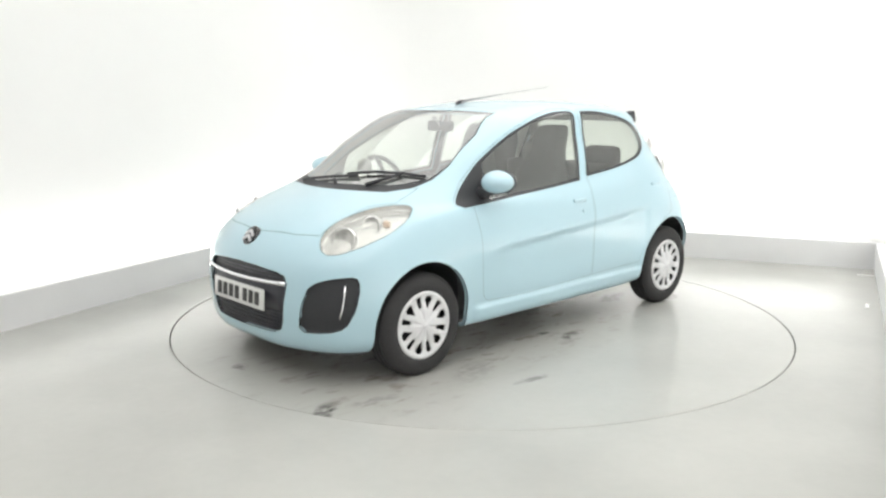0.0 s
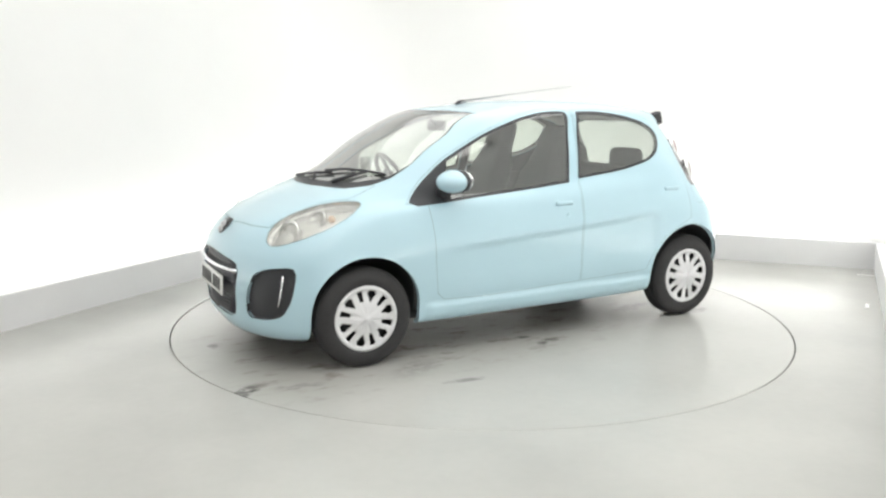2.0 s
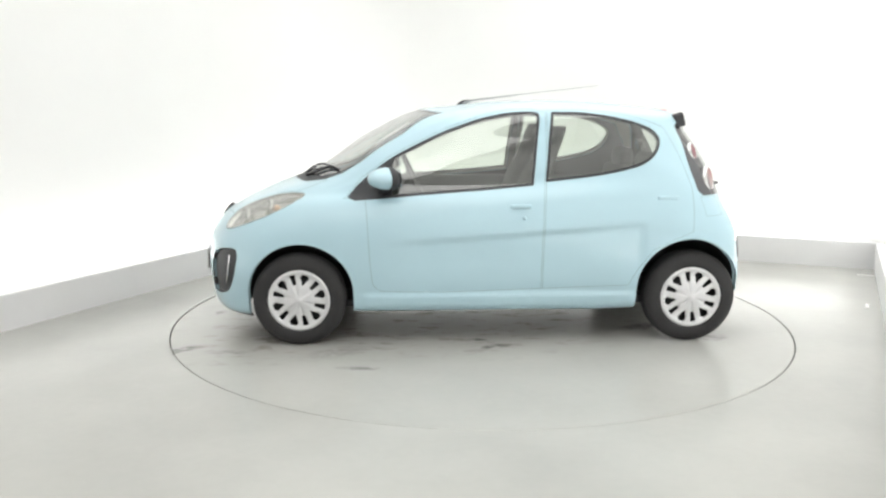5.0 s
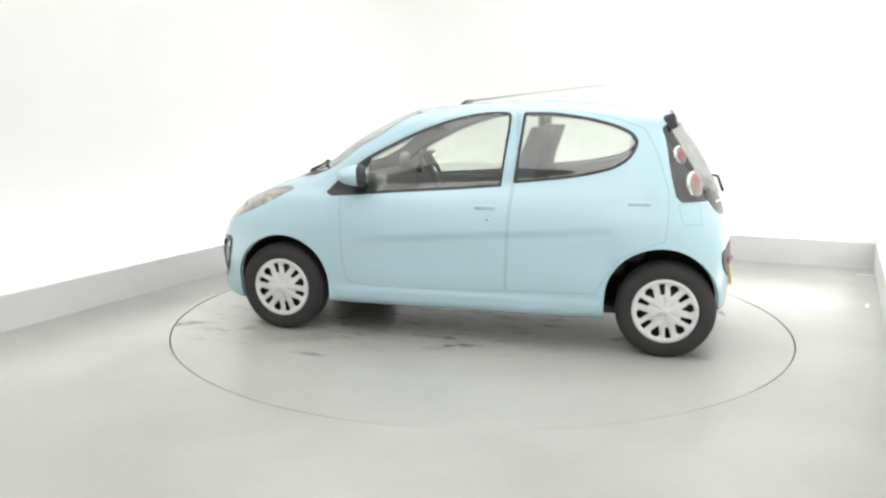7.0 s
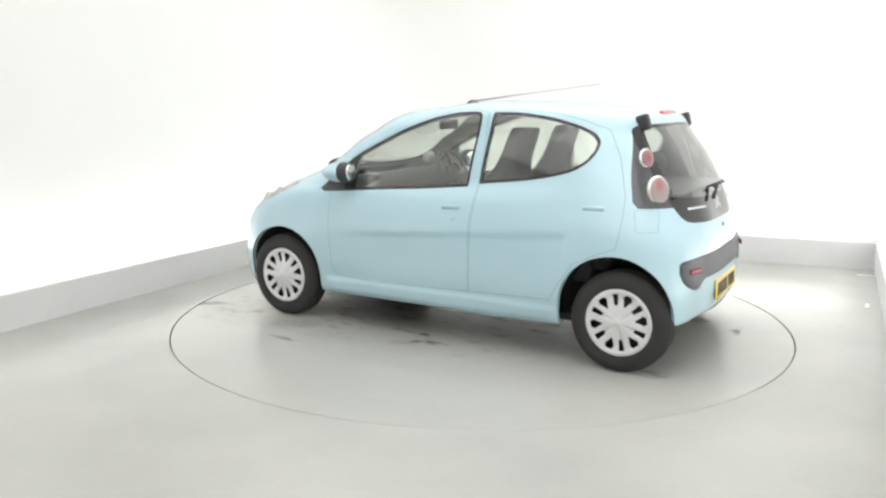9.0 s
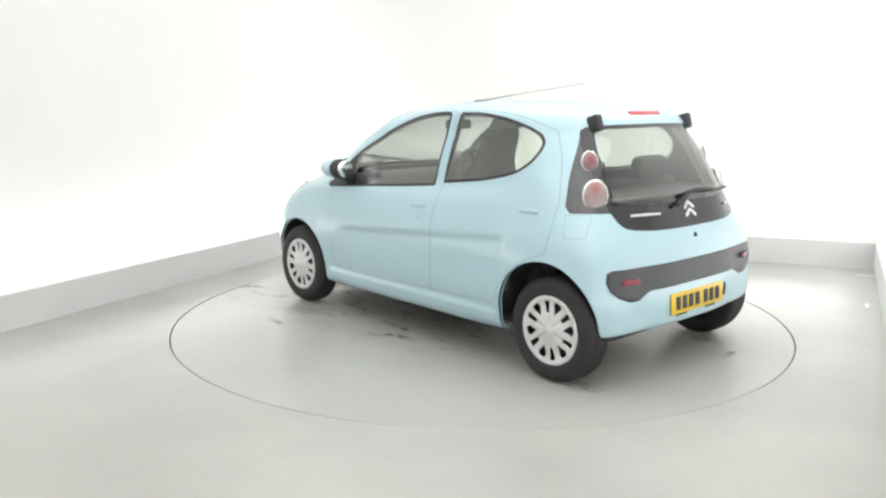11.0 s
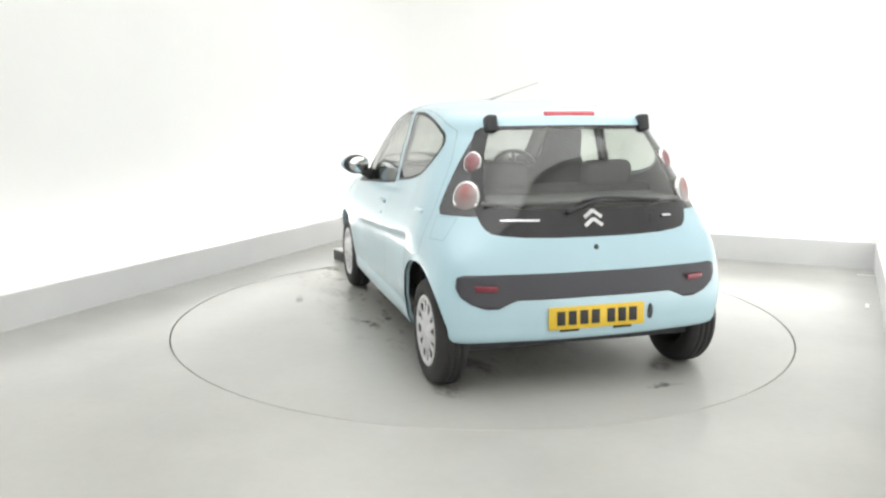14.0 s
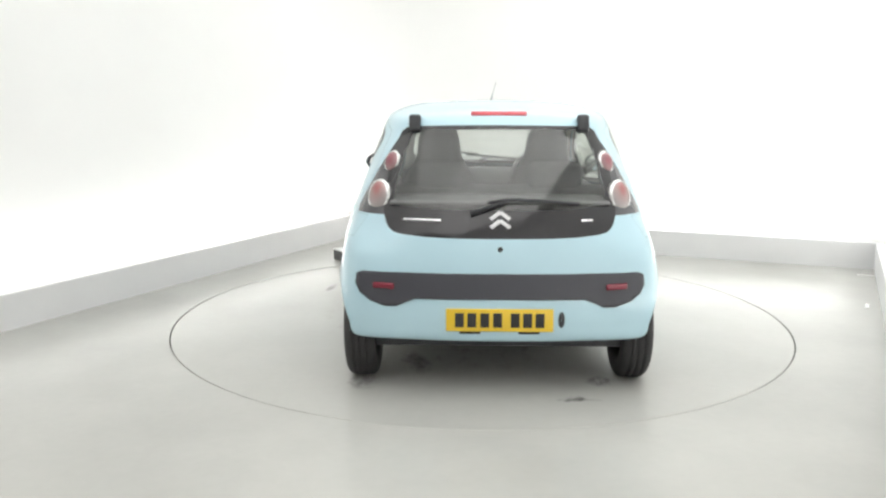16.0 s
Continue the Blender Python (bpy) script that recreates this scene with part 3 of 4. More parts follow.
def cut_body():
    grid = body_grid(190, 140)
    bm = bmesh.new()
    layer = bm.faces.layers.int.new("region")
    lie = bm.verts.layers.float_vector.new("lie")
    rows = [[bm.verts.new(p) for p in r] for r in grid]
    for a, b in zip(rows, rows[1:]):
        for i in range(len(a) - 1):
            bm.faces.new((a[i], a[i + 1], b[i + 1], b[i]))
    bmesh.ops.remove_doubles(bm, verts=bm.verts, dist=2e-4)
    bmesh.ops.recalc_face_normals(bm, faces=bm.faces)
    if sum(f.normal.z for f in bm.faces if f.calc_center_median().z > 1.3) < 0:
        bmesh.ops.reverse_faces(bm, faces=bm.faces)
    bm.normal_update()
    for v in bm.verts:
        n = v.normal.copy()
        if v.co.y < 1e-4:
            n.y = 0
        v[lie] = n.normalized()
    side = Look((0, 1, 0), lambda c: c.y > 0.4)
    side.right, side.up = Vector((1, 0, 0)), Vector((0, 0, 1))
    nose = Look((0, 1, 0), lambda c: c.x > 1.2)
    tailend = Look((0, 1, 0), lambda c: c.x < -1.2)
    for view in (nose, tailend):
        view.right, view.up = side.right, side.up
    front = Look((1, 0, 0), lambda c: c.x > 1.2)
    front.right, front.up = Vector((0, 1, 0)), Vector((0, 0, 1))
    screen = Look((1, 0, 0), lambda c: c.x > 0.15 and c.z > 0.93)
    screen.right, screen.up = front.right, front.up
    rear = Look((-1, 0, 0), lambda c: c.x < -0.95)
    rear.right, rear.up = front.right, front.up
    top = Look((0, 0, 1), lambda c: c.x > 0.9 and c.z > 0.7)
    top.right, top.up = Vector((1, 0, 0)), Vector((0, 1, 0))
    lamp = Look((0.7, 0.5, 0.5), lambda c: c.x > 1.0 and c.z > 0.6)
    fog = Look((0.75, 0.62, 0.1), lambda c: c.x > 1.3 and c.z < 0.75)
    tail = Look((-0.6, 0.75, 0.1), lambda c: c.x < -1.0 and c.z > 0.8)

    def region(view, poly, value, gap=0.0, only=None):
        cut(bm, view, poly)
        if gap:
            small = inset(poly, gap)
            cut(bm, view, small)
            mark(bm, layer, view, poly, GAP, only)
            mark(bm, layer, view, small, value, {GAP, *(only or ())})
        else:
            mark(bm, layer, view, poly, value, only)

    region(nose, xz("1.95,.15 1.95,.665 1.60,.665 1.44,.60 1.42,.15"), BUMPER_F)
    region(nose, xz("1.95,.05 1.95,.192 1.38,.198 1.38,.05"), CHIN)
    region(tailend, xz("-1.75,.15 -1.75,.655 -1.40,.655 -1.40,.15"), BUMPER_R)
    region(rear, xz("-.02,.655 .50,.655 .545,.75 .545,.90 .515,1.05 .47,1.20 .42,1.30 -.02,1.30"), TAILGATE, only={PAINTED})
    region(top, xz("1.716,-.02 1.718,.06 1.708,.13 1.678,.308 1.622,.440 1.55,.45 1.33,.475 1.20,.555 1.03,.535 1.10,.40 1.17,.20 1.185,-.02"), BONNET, 0.0045)
    region(side, xz(".79,.89 .775,.71 .768,.54 .752,.39 .71,.345 .41,.335 .05,.342 -.262,.352 -.264,.58 -.272,.80 -.285,.965 -.30,1.20 -.295,1.39 -.20,1.412 -.06,1.407 .10,1.372 .31,1.30 .49,1.215 .64,1.14 .81,1.015 .92,.895"), DOOR_F, 0.0025)
    region(side, xz("-.27,.352 -.50,.360 -.79,.368 -.84,.46 -.93,.585 -1.05,.645 -1.17,.69 -1.182,.83 -1.18,.95 -1.11,1.16 -1.03,1.30 -.86,1.36 -.70,1.39 -.50,1.405 -.303,1.40 -.308,1.20 -.293,.965 -.28,.80 -.272,.58"), DOOR_R, 0.0025)
    win_f = chaikin(xz(".905,.886 .815,.985 .65,1.113 .50,1.19 .317,1.276 .10,1.350 -.07,1.384 -.20,1.39 -.25,1.382 -.254,1.34 -.232,1.154 -.2145,.985 -.213,.968 -.196,.9665 .07,.943 .42,.920 .634,.903"))
    win_r = chaikin(xz("-.336,1.386 -.354,1.386 -.507,1.386 -.70,1.36 -.86,1.320 -.955,1.28 -.992,1.236 -.984,1.184 -.945,1.128 -.87,1.080 -.748,1.047 -.59,1.019 -.312,.990 -.295,.988 -.2968,1.006 -.314,1.186 -.334,1.368"))
    win_f, win_r = inset(win_f, -0.006), inset(win_r, -0.006)
    region(side, win_f, FRAME_F)
    region(side, win_r, FRAME_R)
    glass = [p for p in inset(win_f, 0.016)]
    glass = [(min(p[0], 0.63), p[1]) for p in glass]
    region(side, glass, WIN_F)
    region(side, inset(win_r, 0.016), WIN_R)
    region(screen, xz("-.02,.972 .21,.972 .43,.972 .51,.99 .545,1.03 .55,1.103 .512,1.27 .442,1.388 .26,1.40 -.02,1.402"), COWL)
    region(screen, xz("-.02,.996 .25,.998 .42,1.005 .528,1.034 .546,1.104 .508,1.269 .439,1.385 .26,1.397 -.02,1.399"), SCREEN_R)
    region(lamp, chaikin(flat3(lamp, "1.628,.457,.769 1.659,.496,.722 1.653,.545,.696 1.608,.600,.703 1.514,.659,.736 1.371,.704,.791 1.237,.700,.853 1.152,.642,.898 1.146,.595,.913 1.232,.537,.913 1.341,.485,.898 1.489,.440,.853 1.576,.438,.810")), HEADLAMP, 0.004)
    region(fog, chaikin(flat3(fog, "1.760,.438,.310 1.768,.467,.448 1.736,.512,.557 1.675,.594,.589 1.572,.685,.601 1.559,.702,.554 1.586,.696,.430 1.626,.653,.343 1.682,.588,.317")), FOG)
    region(front, xz("-.02,.626 .16,.620 .32,.604 .370,.588 .390,.55 .384,.50 .355,.36 .335,.312 .29,.288 -.02,.277"), GRILLE)
    region(rear, chaikin(xz("-.3,1.333 .40,1.328 .49,1.314 .53,1.22 .555,1.05 .562,.91 .54,.845 .50,.812 .32,.797 -.3,.79")), GARNISH)
    region(rear, xz("-.02,1.315 .38,1.31 .44,1.295 .475,1.20 .505,1.05 .515,.945 .30,.93 -.02,.925"), BACKGLASS)
    region(tail, chaikin(flat3(tail, "-1.115,.475,1.324 -1.148,.531,1.233 -1.179,.636,1.056 -1.221,.711,.895 -1.333,.641,.895 -1.41,.545,.895 -1.325,.505,1.060 -1.21,.47,1.220")), TAILLAMP, only={PAINTED, TAILGATE, DOOR_R, GAP})
    low_tail = Look((-0.6, 0.75, 0.1), lambda c: c.x < -1.0 and 0.7 < c.z < 0.95)
    region(low_tail, flat3(low_tail, "-1.230,.713,.888 -1.257,.756,.777 -1.361,.706,.780 -1.345,.640,.888"), FLAP, 0.002, {PAINTED, TAILGATE, GAP})
    region(rear, xz("-.02,.629 .55,.628 .65,.630 .682,.618 .688,.57 .668,.525 .62,.488 .55,.463 .49,.462 .45,.482 .40,.502 -.02,.504"), STRIP)
    for x, h in ARCHES:
        region(side, [(x + 0.315 * math.cos(math.pi * i / 24), h + 0.298 * math.sin(math.pi * i / 24)) for i in range(25)] + [(x - 0.315, 0.05), (x + 0.315, 0.05)], ARCH)
    for f in bm.faces:                                   # panel gaps lie a little deeper
        if f[layer] == GAP:
            for v in f.verts:
                if all(g[layer] == GAP for g in v.link_faces):
                    v.co -= v.normal * 0.006
    return bm, layer


def wheel(car, x, y):
    """A tyre with its plastic wheel cover; the outer face looks to +y or -y."""
    hub = new("wheel")
    hub.parent = car
    hub.matrix_basis = pose(x, y, 0.277, 0, -4 if x > 0 else -9, 0 if y > 0 else 180)
    tagged(hub, "black tyre with a silver slotted wheel cover")
    bm = bmesh.new()
    lathe(bm, [(0.176, -0.01), (0.184, 0.002), (0.20, 0.008), (0.225, 0.010), (0.250, 0.004), (0.266, -0.008), (0.2755, -0.022), (0.2785, -0.036), (0.271, -0.038),
               (0.271, -0.044), (0.279, -0.046), (0.279, -0.068), (0.271, -0.070), (0.271, -0.076), (0.279, -0.078), (0.279, -0.10), (0.271, -0.102), (0.271, -0.108),
               (0.2785, -0.11), (0.2755, -0.125), (0.266, -0.14), (0.25, -0.15), (0.2, -0.15), (0.175, -0.14), (0.172, -0.075), (0.176, -0.01)], steps=72)
    bmesh.ops.recalc_face_normals(bm, faces=bm.faces)
    part("tyre", bm, RUBBER, hub)
    bm = bmesh.new()
    lathe(bm, [(0.002, -0.05), (0.172, -0.05), (0.174, -0.07), (0.002, -0.08)], steps=48)
    part("rim", bm, TRIM, hub, "dark steel rim behind the cover")
    bm = bmesh.new()
    n, levels = 120, [(0.0, 0.012), (0.022, 0.013), (0.028, 0.010), (0.055, 0.010), (0.080, 0.006), (0.096, 0.003), (0.112, 0.0), (0.128, -0.002), (0.146, -0.001), (0.156, 0.0), (0.166, 0.004), (0.179, 0.006), (0.186, 0.0), (0.187, -0.012)]
    rib = lambda r, i: 0.006 * max(0.0, math.cos(2 * math.pi * (i - 4) / 20)) ** 2 * math.sin(math.pi * min(max((r - 0.022) / 0.09, 0), 1))
    rows = [[bm.verts.new((r * math.cos(2 * math.pi * i / n), h - rib(r, i), r * math.sin(2 * math.pi * i / n))) for i in range(n)] for r, h in levels[1:]]
    mid = bm.verts.new((0, levels[0][1], 0))
    for i in range(n):
        bm.faces.new((mid, rows[0][i], rows[0][(i + 1) % n]))
    for k, (a, b) in enumerate(zip(rows, rows[1:])):
        for i in range(n):
            j = i % 20                                   # six groups: a long narrow slot and a short broad one
            slot = (4 <= k <= 7 and 2 <= j <= 5) or (5 <= k <= 7 and 10 <= j <= 16) or (k == 4 and 12 <= j <= 14)
            if k in (5, 7) and j in (10, 16):
                slot = False
            if not slot:
                bm.faces.new((a[i], a[(i + 1) % n], b[(i + 1) % n], b[i]))
    bmesh.ops.recalc_face_normals(bm, faces=bm.faces)
    if sum(f.normal.y for f in bm.faces) < 0:
        bmesh.ops.reverse_faces(bm, faces=bm.faces)
    cover = part("wheel_cover", bm, SILVER, hub, "silver plastic wheel cover with slots")
    thicken(cover, 0.006, False)
    bm = bmesh.new()
    lathe(bm, [(0.001, 0.017), (0.016, 0.016), (0.021, 0.012)], steps=24)
    part("badge", bm, SILVER, hub)


def seat(car, y, x=-0.12, wide=0.46, name="front_seat"):
    s = new(name)
    s.parent = car
    s.matrix_basis = pose(x, y, 0)
    tagged(s, "dark cloth front seat with a built-in headrest")
    bm = bmesh.new()
    box(bm, (0.5, wide, 0.16), (0.22, 0, 0.50), 0.05, pose(0, 0, 0, 0, -6, 0), 3)
    part("seat_cushion", bm, CLOTH, s)
    bm = bmesh.new()
    prof = [(0.5, 0.23), (0.62, 0.235), (0.85, 0.23), (0.98, 0.21), (1.06, 0.165), (1.12, 0.135), (1.22, 0.125), (1.27, 0.105), (1.285, 0.06)]
    rows = []
    for z, w in prof:
        lean = -0.36 * (z - 0.5)
        d = 0.07 if z < 1.05 else 0.055
        w *= wide / 0.46
        ringp = [(d, -w * 0.85), (d * 1.25, -w * 0.6), (d * 0.9, 0), (d * 1.25, w * 0.6), (d, w * 0.85), (0, w), (-d, w * 0.8), (-d, 0), (-d, -w * 0.8), (0, -w)]
        rows.append([bm.verts.new((lean + a, b, z)) for a, b in ringp])
    for a, b in zip(rows, rows[1:]):
        for i in range(10):
            bm.faces.new((a[i], a[(i + 1) % 10], b[(i + 1) % 10], b[i]))
    bm.faces.new(rows[-1])
    bm.faces.new(rows[0][::-1])
    bmesh.ops.recalc_face_normals(bm, faces=bm.faces)
    part("seat_back", bm, CLOTH, s)
    return s


def cabin(car):
    for y in (0.33, -0.33):
        seat(car, y)
    bench = new("rear_bench")
    bench.parent = car
    tagged(bench, "dark cloth rear bench with two headrests")
    bm = bmesh.new()
    box(bm, (0.46, 1.16, 0.18), (-0.72, 0, 0.52), 0.05, None, 3)
    part("seat_cushion", bm, CLOTH, bench)
    bm = bmesh.new()
    box(bm, (0.12, 1.16, 0.50), (-1.0, 0, 0.76), 0.05, None, 3)
    part("seat_back", bm, CLOTH, bench)
    for y in (0.30, -0.30):
        bm = bmesh.new()
        box(bm, (0.10, 0.29, 0.15), (-1.02, y, 1.06), 0.049, None, 4)
        part("headrest", bm, CLOTH, bench)
    bm = bmesh.new()
    box(bm, (0.34, 1.06, 0.02), (-1.24, 0, 0.955), 0.008)
    part("parcel_shelf", bm, CABIN, car, "dark parcel shelf below the rear window")
    dash = new("dashboard")
    dash.parent = car
    tagged(dash, "dark grey dashboard with a cowl over the dials")
    bm = bmesh.new()
    box(bm, (0.36, 1.26, 0.26), (0.86, 0, 0.83), 0.07, pose(0, 0, 0, 0, 8, 0), 4)
    part("dash_panel", bm, CABIN, dash)
    bm = bmesh.new()
    lathe(bm, [(0.001, -0.025), (0.042, -0.025), (0.05, 0.0), (0.046, 0.025), (0.001, 0.028)], steps=24)
    bmesh.ops.transform(bm, matrix=pose(0.71, -0.32, 1.045, 0, 0, 90), verts=bm.verts)
    part("dial_pod", bm, LINING, dash)
    bm = bmesh.new()
    n, m = 36, 8
    rows = [[bm.verts.new(((0.18 + 0.015 * math.cos(2 * math.pi * k / m)) * math.cos(2 * math.pi * i / n), (0.18 + 0.015 * math.cos(2 * math.pi * k / m)) * math.sin(2 * math.pi * i / n), 0.015 * math.sin(2 * math.pi * k / m))) for k in range(m)] for i in range(n)]
    for i in range(n):
        for k in range(m):
            bm.faces.new((rows[i][k], rows[(i + 1) % n][k], rows[(i + 1) % n][(k + 1) % m], rows[i][(k + 1) % m]))
    box(bm, (0.13, 0.11, 0.04), (0, 0, -0.01), 0.012)
    for a in (200, 0, 180):
        box(bm, (0.17, 0.03, 0.018), (0.09 * math.cos(radians(a)), 0.09 * math.sin(radians(a)), 0), 0.006, pose(0, 0, 0, 0, 0, a))
    bmesh.ops.transform(bm, matrix=pose(0.50, -0.35, 0.935, 0, -64, 0), verts=bm.verts)
    part("steering_wheel", bm, CABIN, car, "black three-spoke steering wheel")
    bm = bmesh.new()
    box(bm, (0.025, 0.22, 0.065), (0.34, 0.0, 1.30), 0.01)
    tube(bm, [(0.35, 0, 1.30), (0.40, 0, 1.36)], 0.008)
    part("rear_view_mirror", bm, TRIM, car, "black interior mirror on the windscreen")
    for y in (0.60, -0.60):
        bm = bmesh.new()
        box(bm, (1.56, 0.05, 0.5), (-0.02, y * 1.10, 0.66), 0.02)
        part("door_lining", bm, CABIN, car, "dark inner door lining")
    bm = bmesh.new()
    box(bm, (2.7, 1.24, 0.05), (-0.05, 0, 0.24), 0.01)
    box(bm, (0.05, 0.80, 0.55), (1.0, 0, 0.55), 0.01)
    box(bm, (0.5, 1.0, 0.12), (-1.15, 0, 0.31), 0.03)
    box(bm, (0.55, 0.9, 0.12), (1.25, 0, 0.27), 0.03)
    part("underbody", bm, TRIM, car, "dark underside of the car")


def plate(car, x, z, face, mat, label, lean):
    p = new("number_plate")
    p.parent = car
    p.matrix_basis = pose(x, 0, z, 0, 0, 0 if face > 0 else 180) @ pose(0, 0, 0, 0, lean, 0)
    tagged(p, label)
    bm = bmesh.new()
    box(bm, (0.008, 0.52, 0.112), (0, 0, 0), 0.003)
    part("plate_board", bm, mat, p)
    for y in (-0.185, -0.125, -0.062, 0.0, 0.085, 0.145, 0.205):
        bm = bmesh.new()
        box(bm, (0.004, 0.043, 0.07), (0.005, y - 0.01, 0), 0.001)
        part("bar", bm, INK, p)


def chevron(bm, at, size, way):
    """An upturned V of flat bars in the y-z plane."""
    for s in (1, -1):
        box(bm, (0.008, size * 0.62, size * 0.2), (at[0], at[1] + s * size * 0.24, at[2]), 0.002, pose(0, 0, 0, -s * 38, 0, 0))


def wiper(car, points, base, name="wiper"):
    bm = bmesh.new()
    tube(bm, [base, points[1]], [0.012, 0.007])
    tube(bm, points, 0.008)
    part(name, bm, TRIM, car, "black wiper arm and blade")


def wing_mirror(car, s):
    m = new("wing_mirror")
    m.parent = car
    tagged(m, "pale blue door mirror with a black foot")
    bm = bmesh.new()
    bmesh.ops.create_uvsphere(bm, u_segments=24, v_segments=16, radius=1.0)
    for v in bm.verts:
        x, y, z = v.co
        v.co = Vector((0.118 * x if x > 0 else 0.03 * x, 0.092 * y, 0.064 * z * (1 - 0.12 * y * s)))
    bmesh.ops.transform(bm, matrix=pose(0.655, s * 0.784, 1.018, s * -4, 0, s * 14), verts=bm.verts)
    part("mirror_shell", bm, PAINT, m)
    bm = bmesh.new()
    bmesh.ops.create_uvsphere(bm, u_segments=24, v_segments=12, radius=1.0)
    for v in bm.verts:
        x, y, z = v.co
        v.co = Vector((0.044 * x - 0.026, 0.093 * y, 0.067 * z))
    bmesh.ops.transform(bm, matrix=pose(0.655, s * 0.784, 1.018, s * -4, 0, s * 14), verts=bm.verts)
    part("mirror_rim", bm, TRIM, m)
    bm = bmesh.new()
    lathe(bm, [(0.001, 0), (1.0, 0), (1.0, 0.1), (0.001, 0.1)], steps=32)
    for v in bm.verts:
        x, h, z = v.co
        v.co = Vector((-0.072 + 0.02 * h, 0.072 * x, 0.054 * z))
    bmesh.ops.transform(bm, matrix=pose(0.655, s * 0.784, 1.018, s * -4, 0, s * 14), verts=bm.verts)
    part("mirror_glass", bm, MIRROR, m)
    bm = bmesh.new()
    tube(bm, [(0.68, s * 0.655, 0.94), (0.68, s * 0.70, 0.955), (0.665, s * 0.77, 0.985)], [0.045, 0.035, 0.03], 12)
    part("mirror_foot", bm, TRIM, m)


def dome(radius, height, at, way, mat, name, parent, label="", tall=1.0):
    bm = bmesh.new()
    lathe(bm, [(0.001, height), (radius * 0.45, height * 0.9), (radius * 0.8, height * 0.6), (radius, 0.0), (radius, -0.03), (0.001, -0.03)], steps=32)
    for v in bm.verts:
        v.co.z *= tall
    turn = Vector(way).to_track_quat("Y", "Z").to_matrix().to_4x4()
    bmesh.ops.transform(bm, matrix=Matrix.Translation(at) @ turn, verts=bm.verts)
    bmesh.ops.recalc_face_normals(bm, faces=bm.faces)
    return part(name, bm, mat, parent, label)


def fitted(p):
    """The drawn shape warped to fit the camera's view: a little shorter, wider at the waist and lower at the nose."""
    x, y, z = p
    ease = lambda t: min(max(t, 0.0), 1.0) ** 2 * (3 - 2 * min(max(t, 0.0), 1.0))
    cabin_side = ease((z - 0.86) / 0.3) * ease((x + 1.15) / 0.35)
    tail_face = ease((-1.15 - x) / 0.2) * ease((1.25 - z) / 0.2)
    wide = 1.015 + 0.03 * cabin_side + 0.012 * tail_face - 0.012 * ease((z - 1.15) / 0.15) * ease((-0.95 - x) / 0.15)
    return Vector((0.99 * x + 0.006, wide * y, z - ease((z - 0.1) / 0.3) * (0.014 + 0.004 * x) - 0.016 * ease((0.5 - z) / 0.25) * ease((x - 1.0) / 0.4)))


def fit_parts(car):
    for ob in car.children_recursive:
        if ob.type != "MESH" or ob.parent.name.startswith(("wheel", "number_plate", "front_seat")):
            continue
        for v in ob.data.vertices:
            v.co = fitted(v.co)


